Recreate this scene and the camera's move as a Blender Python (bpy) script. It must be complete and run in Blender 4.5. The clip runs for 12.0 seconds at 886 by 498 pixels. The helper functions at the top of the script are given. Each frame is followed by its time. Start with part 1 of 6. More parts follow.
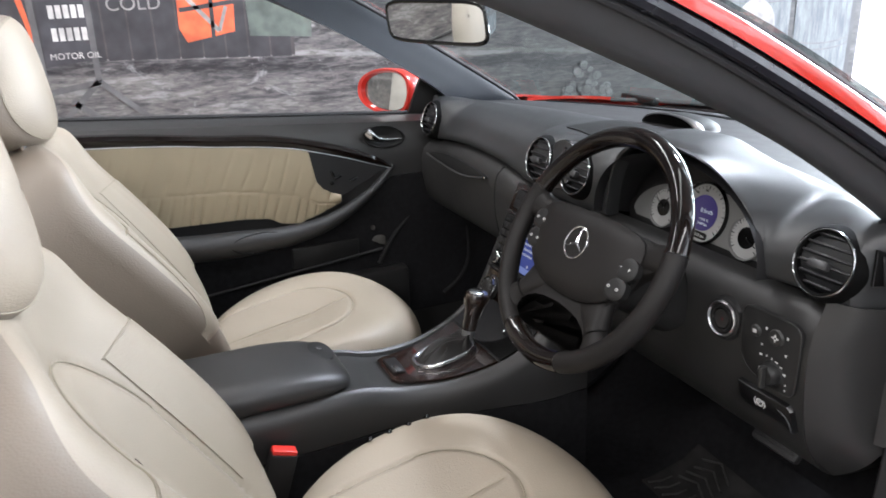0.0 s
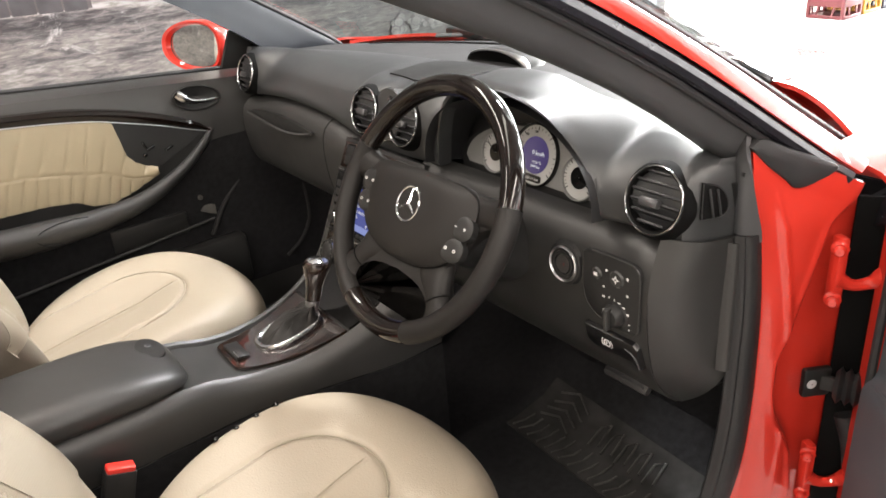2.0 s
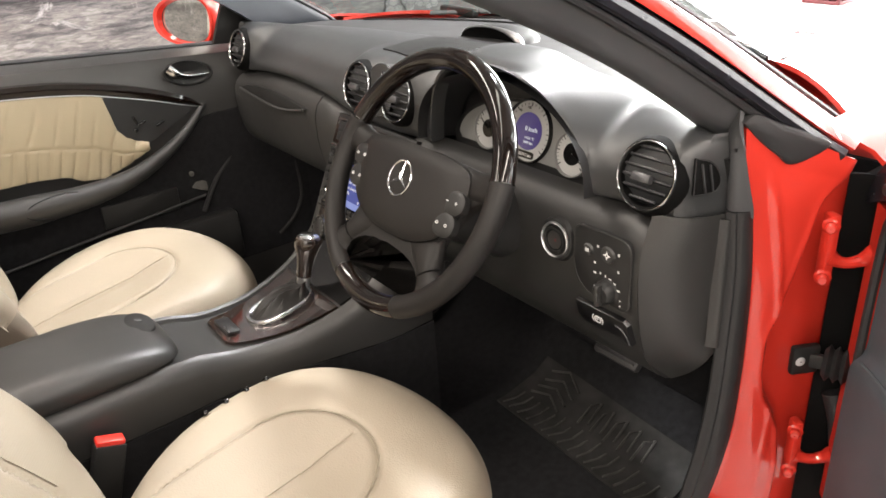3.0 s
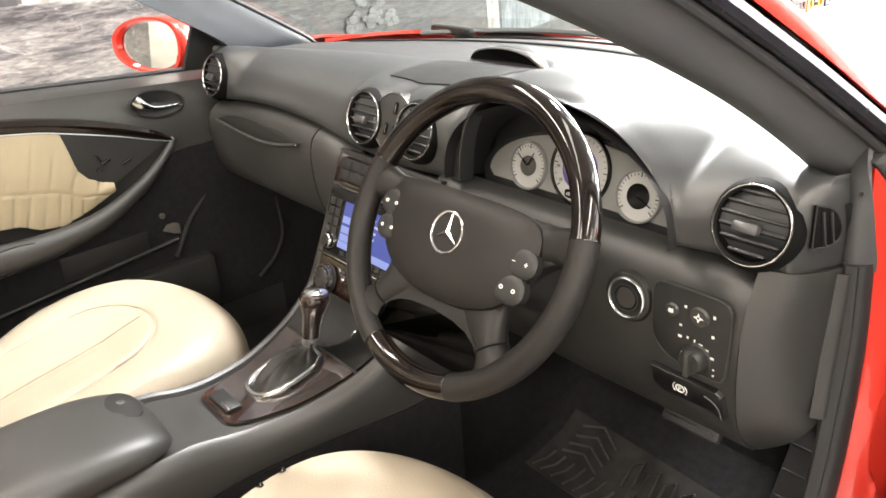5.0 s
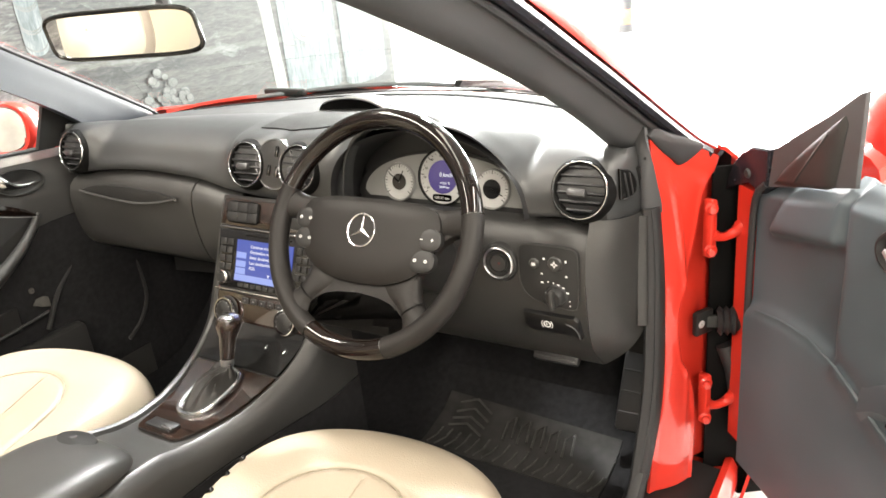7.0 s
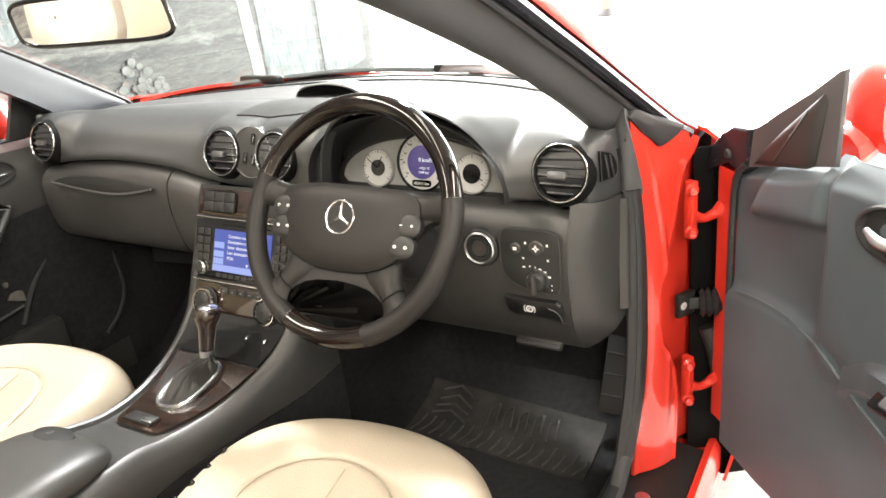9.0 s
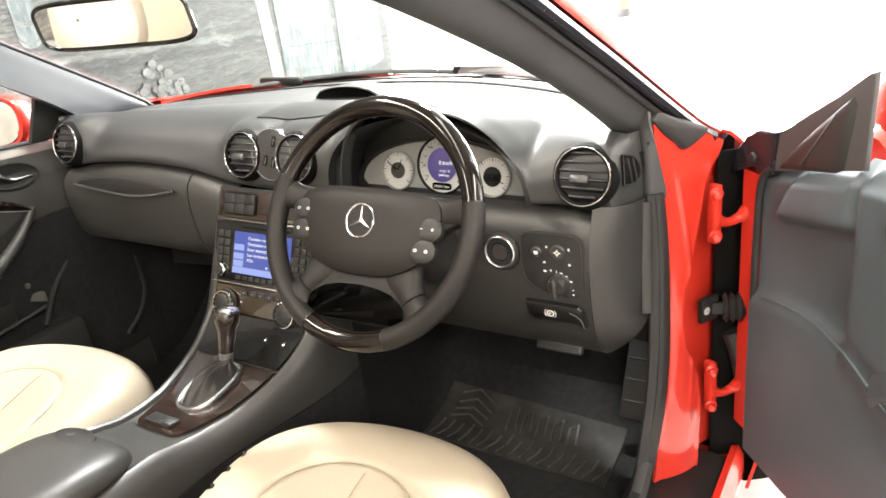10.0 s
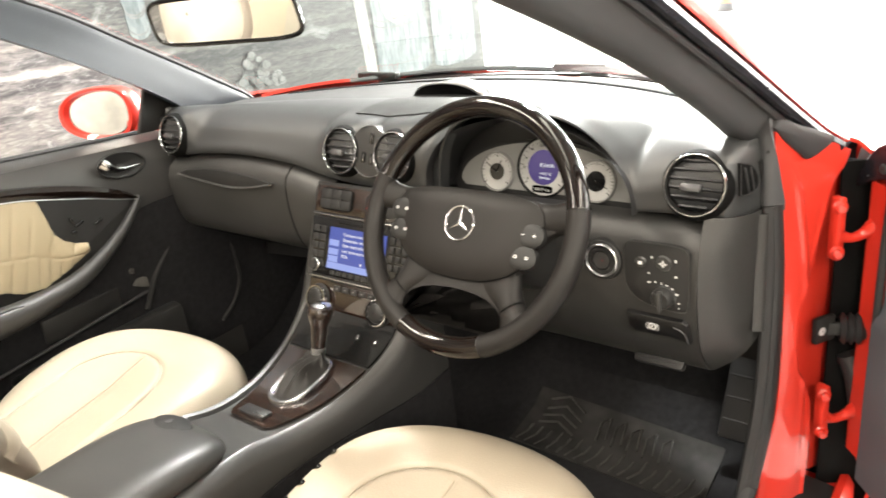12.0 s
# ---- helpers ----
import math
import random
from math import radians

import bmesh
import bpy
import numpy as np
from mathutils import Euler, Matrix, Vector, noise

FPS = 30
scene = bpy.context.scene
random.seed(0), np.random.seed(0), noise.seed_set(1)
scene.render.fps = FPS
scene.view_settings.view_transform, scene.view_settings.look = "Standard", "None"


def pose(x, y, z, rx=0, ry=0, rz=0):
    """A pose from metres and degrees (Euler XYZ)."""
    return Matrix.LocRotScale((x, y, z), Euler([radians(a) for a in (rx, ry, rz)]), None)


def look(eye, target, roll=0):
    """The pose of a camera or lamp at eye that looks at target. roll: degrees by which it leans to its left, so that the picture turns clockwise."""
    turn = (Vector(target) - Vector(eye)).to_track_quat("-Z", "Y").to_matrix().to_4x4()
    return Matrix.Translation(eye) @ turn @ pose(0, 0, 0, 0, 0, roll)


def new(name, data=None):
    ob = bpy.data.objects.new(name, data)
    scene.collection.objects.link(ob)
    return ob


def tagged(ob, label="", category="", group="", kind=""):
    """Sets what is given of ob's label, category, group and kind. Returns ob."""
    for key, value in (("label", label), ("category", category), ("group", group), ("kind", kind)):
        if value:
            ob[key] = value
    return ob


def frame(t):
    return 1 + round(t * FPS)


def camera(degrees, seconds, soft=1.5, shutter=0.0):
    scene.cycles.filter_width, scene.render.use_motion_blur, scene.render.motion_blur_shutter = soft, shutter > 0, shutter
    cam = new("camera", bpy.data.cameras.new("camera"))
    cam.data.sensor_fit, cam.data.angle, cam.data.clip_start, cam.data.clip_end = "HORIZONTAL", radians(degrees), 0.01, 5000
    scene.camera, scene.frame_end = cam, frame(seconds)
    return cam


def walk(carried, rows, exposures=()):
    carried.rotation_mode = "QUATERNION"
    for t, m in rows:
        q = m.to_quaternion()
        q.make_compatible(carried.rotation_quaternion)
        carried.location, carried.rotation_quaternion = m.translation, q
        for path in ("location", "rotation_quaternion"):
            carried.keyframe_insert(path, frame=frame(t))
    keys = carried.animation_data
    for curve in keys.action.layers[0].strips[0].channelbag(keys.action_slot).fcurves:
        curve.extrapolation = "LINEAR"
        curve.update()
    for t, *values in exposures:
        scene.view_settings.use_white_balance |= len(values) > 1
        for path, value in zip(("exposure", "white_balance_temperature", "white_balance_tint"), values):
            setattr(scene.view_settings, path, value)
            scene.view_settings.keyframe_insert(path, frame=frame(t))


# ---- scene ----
cam = camera(60.0, 12.0, soft=1.6, shutter=0.3)
PATH = [
    (0, (1.247, -0.607, 1.238), (-0.477, 0.155, 0.57), -1.8),
    (0.5, (1.206, -0.559, 1.251), (-0.44, 0.309, 0.52), -2.3),
    (1, (1.193, -0.521, 1.262), (-0.372, 0.476, 0.517), -8.3),
    (1.5, (1.199, -0.517, 1.25), (-0.306, 0.529, 0.449), -6.1),
    (2, (1.187, -0.527, 1.25), (-0.301, 0.511, 0.408), -4.7),
    (2.5, (1.182, -0.533, 1.247), (-0.299, 0.485, 0.369), -4.0),
    (3, (1.19, -0.527, 1.237), (-0.275, 0.512, 0.356), -4.0),
    (3.5, (1.18, -0.526, 1.244), (-0.291, 0.505, 0.367), -2.8),
    (3.7, (1.165, -0.529, 1.259), (-0.309, 0.515, 0.4), -3.3),
    (5.3, (0.939, -0.518, 1.219), (-0.403, 0.7, 0.375), -3.4),
    (5.5, (0.931, -0.562, 1.217), (-0.363, 0.75, 0.441), -2.2),
    (6, (0.936, -0.685, 1.252), (-0.154, 0.809, 0.49), -5.4),
    (6.5, (0.993, -0.777, 1.245), (-0.056, 0.737, 0.467), -5.5),
    (7, (1.035, -0.829, 1.246), (0.018, 0.727, 0.507), -6.1),
    (7.2, (1.036, -0.829, 1.24), (0.021, 0.721, 0.488), -5.7),
    (8.8, (1.033, -0.818, 1.24), (0.039, 0.736, 0.468), -7.0),
    (9, (1.032, -0.818, 1.238), (0.057, 0.748, 0.465), -6.6),
    (9.5, (1.033, -0.817, 1.238), (0.06, 0.75, 0.464), -6.6),
    (10, (1.023, -0.813, 1.24), (0.01, 0.732, 0.473), -6.9),
    (10.5, (1.011, -0.817, 1.241), (-0.054, 0.697, 0.482), -6.9),
    (11, (0.986, -0.823, 1.245), (-0.196, 0.609, 0.502), -6.7),
    (11.5, (0.968, -0.835, 1.244), (-0.315, 0.514, 0.512), -6.6),
    (12, (0.985, -0.8, 1.247), (-0.201, 0.621, 0.488), -7.2),
]
EXPOSURE = [(0, -1.20, 6000, 14), (1, -0.88, 6500, 15), (2.5, -0.54, 6900, 15), (3.5, -0.44, 6900, 15), (5.5, 0.06, 7000, 12), (9.5, 0.16, 7000, 11), (11, 0.03, 7000, 11), (12, 0.03, 7100, 11)]
walk(cam, [(t, look(eye, target, roll)) for t, eye, target, roll in PATH], EXPOSURE)

# ---- light ----
world = bpy.data.worlds.new("world")
scene.world = world
world.use_nodes = True
wn = world.node_tree.nodes
sky = wn.new("ShaderNodeTexSky")
sky.sky_type, sky.sun_disc, sky.sun_elevation, sky.sun_rotation = "NISHITA", False, radians(40), radians(20)
world.node_tree.links.new(sky.outputs[0], wn["Background"].inputs[0])
wn["Background"].inputs[1].default_value = 0.12


def lamp(name, size, size_y, watts, m, colour=(1, 1, 1)):
    data = bpy.data.lights.new(name, "AREA")
    data.shape, data.size, data.size_y, data.energy, data.color = "RECTANGLE", size, size_y, watts, colour
    ob = new(name, data)
    ob.matrix_world = m
    return ob


# ---- materials ----
def mat(name, colour, rough=0.5, metal=0.0, coat=0.0, grain=0.0, scale=400.0, var=0.15, vscale=6.0, spec=0.5, kind="noise"):
    """A surface with broad colour variation, and fine relief (noise or leather cells)."""
    m = bpy.data.materials.new(name)
    m.use_nodes = True
    t = m.node_tree
    b = t.nodes["Principled BSDF"]
    b.inputs["Roughness"].default_value, b.inputs["Metallic"].default_value = rough, metal
    b.inputs["Coat Weight"].default_value, b.inputs["Coat Roughness"].default_value = coat, 0.03
    b.inputs["Specular IOR Level"].default_value = spec
    b.inputs["Base Color"].default_value = (*colour, 1)
    co = t.nodes.new("ShaderNodeTexCoord")
    if var:
        n = t.nodes.new("ShaderNodeTexNoise")
        n.inputs["Scale"].default_value, n.inputs["Detail"].default_value = vscale, 6
        t.links.new(co.outputs["Object"], n.inputs["Vector"])
        r = t.nodes.new("ShaderNodeValToRGB")
        r.color_ramp.elements[0].position, r.color_ramp.elements[1].position = 0.3, 0.7
        r.color_ramp.elements[0].color = (*[c * (1 - var) for c in colour], 1)
        r.color_ramp.elements[1].color = (*[min(1, c * (1 + var)) for c in colour], 1)
        t.links.new(n.outputs["Fac"], r.inputs[0])
        t.links.new(r.outputs[0], b.inputs["Base Color"])
        n2 = t.nodes.new("ShaderNodeTexNoise")
        n2.inputs["Scale"].default_value, n2.inputs["Detail"].default_value = vscale * 4, 4
        t.links.new(co.outputs["Object"], n2.inputs["Vector"])
        mr = t.nodes.new("ShaderNodeMapRange")
        mr.inputs["To Min"].default_value, mr.inputs["To Max"].default_value = max(0.02, rough * 0.85), min(1, rough * 1.15)
        t.links.new(n2.outputs["Fac"], mr.inputs["Value"])
        t.links.new(mr.outputs[0], b.inputs["Roughness"])
    if grain:
        if kind == "noise":
            g = t.nodes.new("ShaderNodeTexNoise")
            g.inputs["Detail"].default_value = 3
        else:
            g = t.nodes.new("ShaderNodeTexVoronoi")
        g.inputs["Scale"].default_value = scale
        t.links.new(co.outputs["Object"], g.inputs["Vector"])
        bump = t.nodes.new("ShaderNodeBump")
        bump.inputs["Strength"].default_value, bump.inputs["Distance"].default_value = grain, 0.001
        t.links.new(g.outputs[0], bump.inputs["Height"])
        t.links.new(bump.outputs[0], b.inputs["Normal"])
    return m


SOFT = mat("dash_black", (0.0235, 0.0233, 0.0228), 0.44, grain=0.1, scale=700, kind="cells", spec=0.5)
PAD = mat("dash_pad_black", (0.0245, 0.0258, 0.027), 0.45, grain=0.12, scale=700, kind="cells", spec=0.7)
PLASTIC = mat("plastic_black", (0.016, 0.016, 0.016), 0.42, grain=0.15, scale=900, spec=0.3)
PILLAR_SHADED = mat("pillar_grey_shaded", (0.015, 0.018, 0.024), 0.42, grain=0.08, scale=700, spec=0.4)
DOORTRIM = mat("door_trim_grey", (0.054, 0.069, 0.080), 0.5, grain=0.25, scale=700)
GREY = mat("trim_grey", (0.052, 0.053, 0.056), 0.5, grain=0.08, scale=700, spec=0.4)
GLOSS = mat("gloss_black", (0.006, 0.006, 0.006), 0.12, var=0.05)
CREAM = mat("cream_leather", (0.270, 0.231, 0.178), 0.5, grain=0.3, scale=420, var=0.05, vscale=9, kind="cells")
BEIGE = mat("beige_leather", (0.25, 0.206, 0.134), 0.5, grain=0.3, scale=420, var=0.06, vscale=9, kind="cells")
RED = mat("red_paint", (0.54, 0.030, 0.018), 0.45, coat=1.0, var=0.03, spec=0.2)
CHROME = mat("chrome", (0.62, 0.62, 0.63), 0.16, metal=1.0, var=0.03)
SATIN = mat("satin_silver", (0.55, 0.55, 0.56), 0.3, metal=1.0, var=0.03)
CARPET = mat("carpet_black", (0.013, 0.013, 0.014), 0.95, grain=1.0, scale=600, var=0.25, vscale=70, spec=0.08)
STRIP = mat("seal_gloss_black", (0.014, 0.014, 0.018), 0.26, var=0.1, vscale=20)
RUBBER = mat("rubber_black", (0.014, 0.014, 0.015), 0.6, grain=0.1, scale=500)
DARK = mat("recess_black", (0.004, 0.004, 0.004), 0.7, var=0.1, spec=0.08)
TAB = mat("tab_grey", (0.07, 0.07, 0.073), 0.35, metal=0.5, var=0.03)
PRINT = mat("print_white", (0.6, 0.6, 0.6), 0.5, var=0.02)
BUCKLE_RED = mat("buckle_red", (0.65, 0.03, 0.02), 0.4, var=0.03)
MIRROR = mat("mirror_glass", (0.85, 0.86, 0.86), 0.015, metal=1.0, var=0)
BOLT = mat("bolt_zinc", (0.62, 0.62, 0.64), 0.35, metal=0.4, var=0.1)


def wood_material():
    m = mat("burl_wood", (0.05, 0.02, 0.008), 0.25, coat=1.0, var=0)
    t = m.node_tree
    b = t.nodes["Principled BSDF"]
    co = t.nodes.new("ShaderNodeTexCoord")
    n = t.nodes.new("ShaderNodeTexNoise")
    n.inputs["Scale"].default_value, n.inputs["Detail"].default_value, n.inputs["Distortion"].default_value = 28, 8, 2.5
    r = t.nodes.new("ShaderNodeValToRGB")
    r.color_ramp.elements[0].position, r.color_ramp.elements[1].position = 0.35, 0.68
    r.color_ramp.elements[0].color, r.color_ramp.elements[1].color = (0.002, 0.0012, 0.001, 1), (0.021, 0.009, 0.005, 1)
    t.links.new(co.outputs["Object"], n.inputs["Vector"])
    t.links.new(n.outputs["Fac"], r.inputs[0])
    t.links.new(r.outputs[0], b.inputs["Base Color"])
    return m


WOOD = wood_material()


def glow(name, colour, strength):
    m = bpy.data.materials.new(name)
    m.use_nodes = True
    b = m.node_tree.nodes["Principled BSDF"]
    b.inputs["Base Color"].default_value = (0.01, 0.01, 0.01, 1)
    b.inputs["Roughness"].default_value = 0.15
    b.inputs["Emission Color"].default_value = (*colour, 1)
    b.inputs["Emission Strength"].default_value = strength
    return m


SCREEN = glow("screen_blue", (0.06, 0.10, 0.45), 1.0)
SCREEN_LIGHT = glow("screen_pale", (0.30, 0.40, 0.85), 1.0)
SCREEN_TEXT = glow("screen_text", (0.85, 0.9, 1.0), 1.0)
DISPLAY = glow("display_violet", (0.10, 0.075, 0.26), 0.75)


def glass_material():
    m = bpy.data.materials.new("clear_glass")
    m.use_nodes = True
    t = m.node_tree
    t.nodes.remove(t.nodes["Principled BSDF"])
    mix, tr, gl = (t.nodes.new("ShaderNode" + k) for k in ("MixShader", "BsdfTransparent", "BsdfGlossy"))
    tr.inputs[0].default_value = (0.76, 0.81, 0.79, 1)
    gl.inputs["Roughness"].default_value = 0.0
    lw, pw, ma = (t.nodes.new("ShaderNode" + k) for k in ("LayerWeight", "Math", "Math"))
    pw.operation, pw.inputs[1].default_value = "POWER", 5.0
    ma.operation, ma.inputs[1].default_value, ma.inputs[2].default_value = "MULTIPLY_ADD", 0.95, 0.035
    t.links.new(lw.outputs["Facing"], pw.inputs[0])
    t.links.new(pw.outputs[0], ma.inputs[0])
    t.links.new(ma.outputs[0], mix.inputs[0])
    t.links.new(tr.outputs[0], mix.inputs[1])
    t.links.new(gl.outputs[0], mix.inputs[2])
    t.links.new(mix.outputs[0], t.nodes["Material Output"].inputs[0])
    return m


GLASS = glass_material()


# ---- building helpers ----
def thing(name, at, label, category, group="", kind=""):
    ob = new(name)
    ob.empty_display_size = 0.05
    ob.location = at
    return tagged(ob, label, category, group, kind)


def part(name, bm, material, parent=None, label="", sharp=35):
    """Links a bmesh, in world metres, as one mesh object under its thing or part."""
    bmesh.ops.recalc_face_normals(bm, faces=bm.faces)
    me = bpy.data.meshes.new(name)
    bm.to_mesh(me)
    bm.free()
    me.materials.append(material)
    for p in me.polygons:
        p.use_smooth = True
    me.set_sharp_from_angle(angle=radians(sharp))
    ob = new(name, me)
    if parent is not None:
        ob.parent = parent
        if parent.type == "EMPTY":
            ob.matrix_parent_inverse = Matrix.Translation(-Vector(parent.location))
    return tagged(ob, label)


def spline(pts, n):
    """n points along a smooth curve through pts (any dimension)."""
    p = np.array(pts, float)
    k = len(p)
    d = np.concatenate([[0], np.cumsum(np.linalg.norm(np.diff(p, axis=0), axis=1) + 1e-9)])
    out = []
    for s in np.linspace(0, d[-1], n):
        i = min(max(int(np.searchsorted(d, s, side="right")) - 1, 0), k - 2)
        h = d[i + 1] - d[i]
        u = (s - d[i]) / h
        m0 = (p[i + 1] - p[i - 1]) / (d[i + 1] - d[i - 1]) * h if i > 0 else p[i + 1] - p[i]
        m1 = (p[i + 2] - p[i]) / (d[i + 2] - d[i]) * h if i < k - 2 else p[i + 1] - p[i]
        out.append((2 * u**3 - 3 * u**2 + 1) * p[i] + (u**3 - 2 * u**2 + u) * m0 + (-2 * u**3 + 3 * u**2) * p[i + 1] + (u**3 - u**2) * m1)
    return out


def loft(rings, closed=True, caps=True, loop=False):
    """Skin over rings of points; closed: each ring is a loop; loop: the last ring joins the first."""
    bm = bmesh.new()
    rows = [[bm.verts.new(tuple(p)) for p in r] for r in rings]
    n = len(rows[0])
    for a, b in zip(rows, rows[1:] + (rows[:1] if loop else [])):
        for i in range(n if closed else n - 1):
            j = (i + 1) % n
            bm.faces.new((a[i], a[j], b[j], b[i]))
    if caps and closed and not loop:
        bm.faces.new(rows[0])
        bm.faces.new(rows[-1][::-1])
    return bm


def sheet(fn, us, vs, thick=0.004):
    """A skin fn(u, v) with thickness."""
    bm = loft([[fn(u, v) for v in vs] for u in us], closed=False)
    bmesh.ops.recalc_face_normals(bm, faces=bm.faces)
    if thick:
        bmesh.ops.solidify(bm, geom=bm.faces[:], thickness=thick)
    return bm


def tube(pts, r, n=10, loop=False, flat=1.0):
    """A round bar along pts; r: a radius or one for each point; flat: squash along the second axis."""
    p = [Vector(q) for q in pts]
    rs = r if isinstance(r, (list, tuple)) else [r] * len(p)
    rings, up = [], None
    for i, q in enumerate(p):
        a = p[i - 1] if (i > 0 or loop) else q
        b = p[(i + 1) % len(p)] if (i < len(p) - 1 or loop) else q
        d = (b - a).normalized()
        if up is None:
            up = d.orthogonal().normalized()
        up = (up - d * up.dot(d)).normalized()
        side = d.cross(up)
        rings.append([q + rs[i] * (math.cos(w) * up + flat * math.sin(w) * side) for w in [2 * math.pi * k / n for k in range(n)]])
    return loft(rings, loop=loop)


def lathe(profile, m=Matrix(), n=40, cap=False):
    """Turns (radius, height) points round the local z axis."""
    bm = loft([[(r * math.cos(2 * math.pi * k / n), r * math.sin(2 * math.pi * k / n), h) for k in range(n)] for r, h in profile], caps=cap)
    bm.transform(m)
    return bm


def rbox(sx, sy, sz, bev=0.003, m=Matrix(), seg=2):
    """A box with rounded edges, centred."""
    bm = bmesh.new()
    bmesh.ops.create_cube(bm, size=1)
    bmesh.ops.scale(bm, vec=(sx, sy, sz), verts=bm.verts)
    if bev:
        bmesh.ops.bevel(bm, geom=bm.edges[:], offset=min(bev, 0.45 * min(sx, sy, sz)), segments=seg, affect="EDGES", profile=0.5)
    bm.transform(m)
    return bm


def plate(outline, depth, m=Matrix(), bev=0.0):
    """An outline in the local x, y plane, given depth along -z, with its front edge rounded."""
    bm = bmesh.new()
    top = bm.faces.new([bm.verts.new((x, y, 0)) for x, y in outline])
    r = bmesh.ops.extrude_face_region(bm, geom=[top])
    bmesh.ops.translate(bm, vec=(0, 0, -depth), verts=[v for v in r["geom"] if isinstance(v, bmesh.types.BMVert)])
    bmesh.ops.recalc_face_normals(bm, faces=bm.faces)
    if bev:
        edges = [e for e in bm.edges if all(abs(v.co.z) < 1e-6 for v in e.verts)]
        bmesh.ops.bevel(bm, geom=edges, offset=bev, segments=2, affect="EDGES", profile=0.5)
    bm.transform(m)
    return bm


def oval(a, b, n=32, power=2.0, cx=0.0, cy=0.0):
    out = []
    for k in range(n):
        c, s = math.cos(2 * math.pi * k / n), math.sin(2 * math.pi * k / n)
        out.append((cx + a * math.copysign(abs(c) ** (2 / power), c), cy + b * math.copysign(abs(s) ** (2 / power), s)))
    return out


def basis(at, x, z):
    """A pose with the local x axis along x and the local z axis near z."""
    x = Vector(x).normalized()
    z = Vector(z)
    z = (z - x * z.dot(x)).normalized()
    y = z.cross(x)
    m = Matrix((x, y, z)).transposed().to_4x4()
    m.translation = at
    return m


def pad(wx, wy, top, drop, base, power=3.2, m=Matrix(), taper=0.0, rings=16, n=56, roll=7, which="all", edge=0.968):
    """An upholstered pad: outline wx by wy (half sizes), surface top(x, y), rolling over at the rim and down to base."""
    def at(rho, k):
        c, s = math.cos(2 * math.pi * k / n), math.sin(2 * math.pi * k / n)
        bx, by = math.copysign(abs(c) ** (2 / power), c), math.copysign(abs(s) ** (2 / power), s)
        x, y = rho * bx * wx, rho * by * wy
        x *= 1 - taper * (y / wy)
        return x, y, top(x, y) - drop * (1 - math.sqrt(max(0, 1 - rho**roll)))
    rhos = [0.03 + 0.97 * (1 - (1 - i / rings) ** 1.6) for i in range(rings + 1)]
    rows = [[at(q, k) for k in range(n)] for q in rhos]
    cut = sum(q < edge for q in rhos)
    low = [[(x * f, y * f, base + (z - base) * g) for x, y, z in rows[-1]] for f, g in ((1.0, 0.55), (0.99, 0.2), (0.96, 0.0))]
    bm = loft(rows + low if which == "all" else rows[:cut] if which == "top" else rows[cut - 1:] + low, caps=which == "all")
    bm.transform(m)
    return bm


# ---- the showroom ----
CONCRETE = mat("floor_concrete", (0.36, 0.36, 0.35), 0.5, grain=0.2, scale=120, var=0.12, vscale=14)
WHITE = mat("wall_white", (0.8, 0.8, 0.79), 0.7, grain=0.1, scale=80, var=0.03)


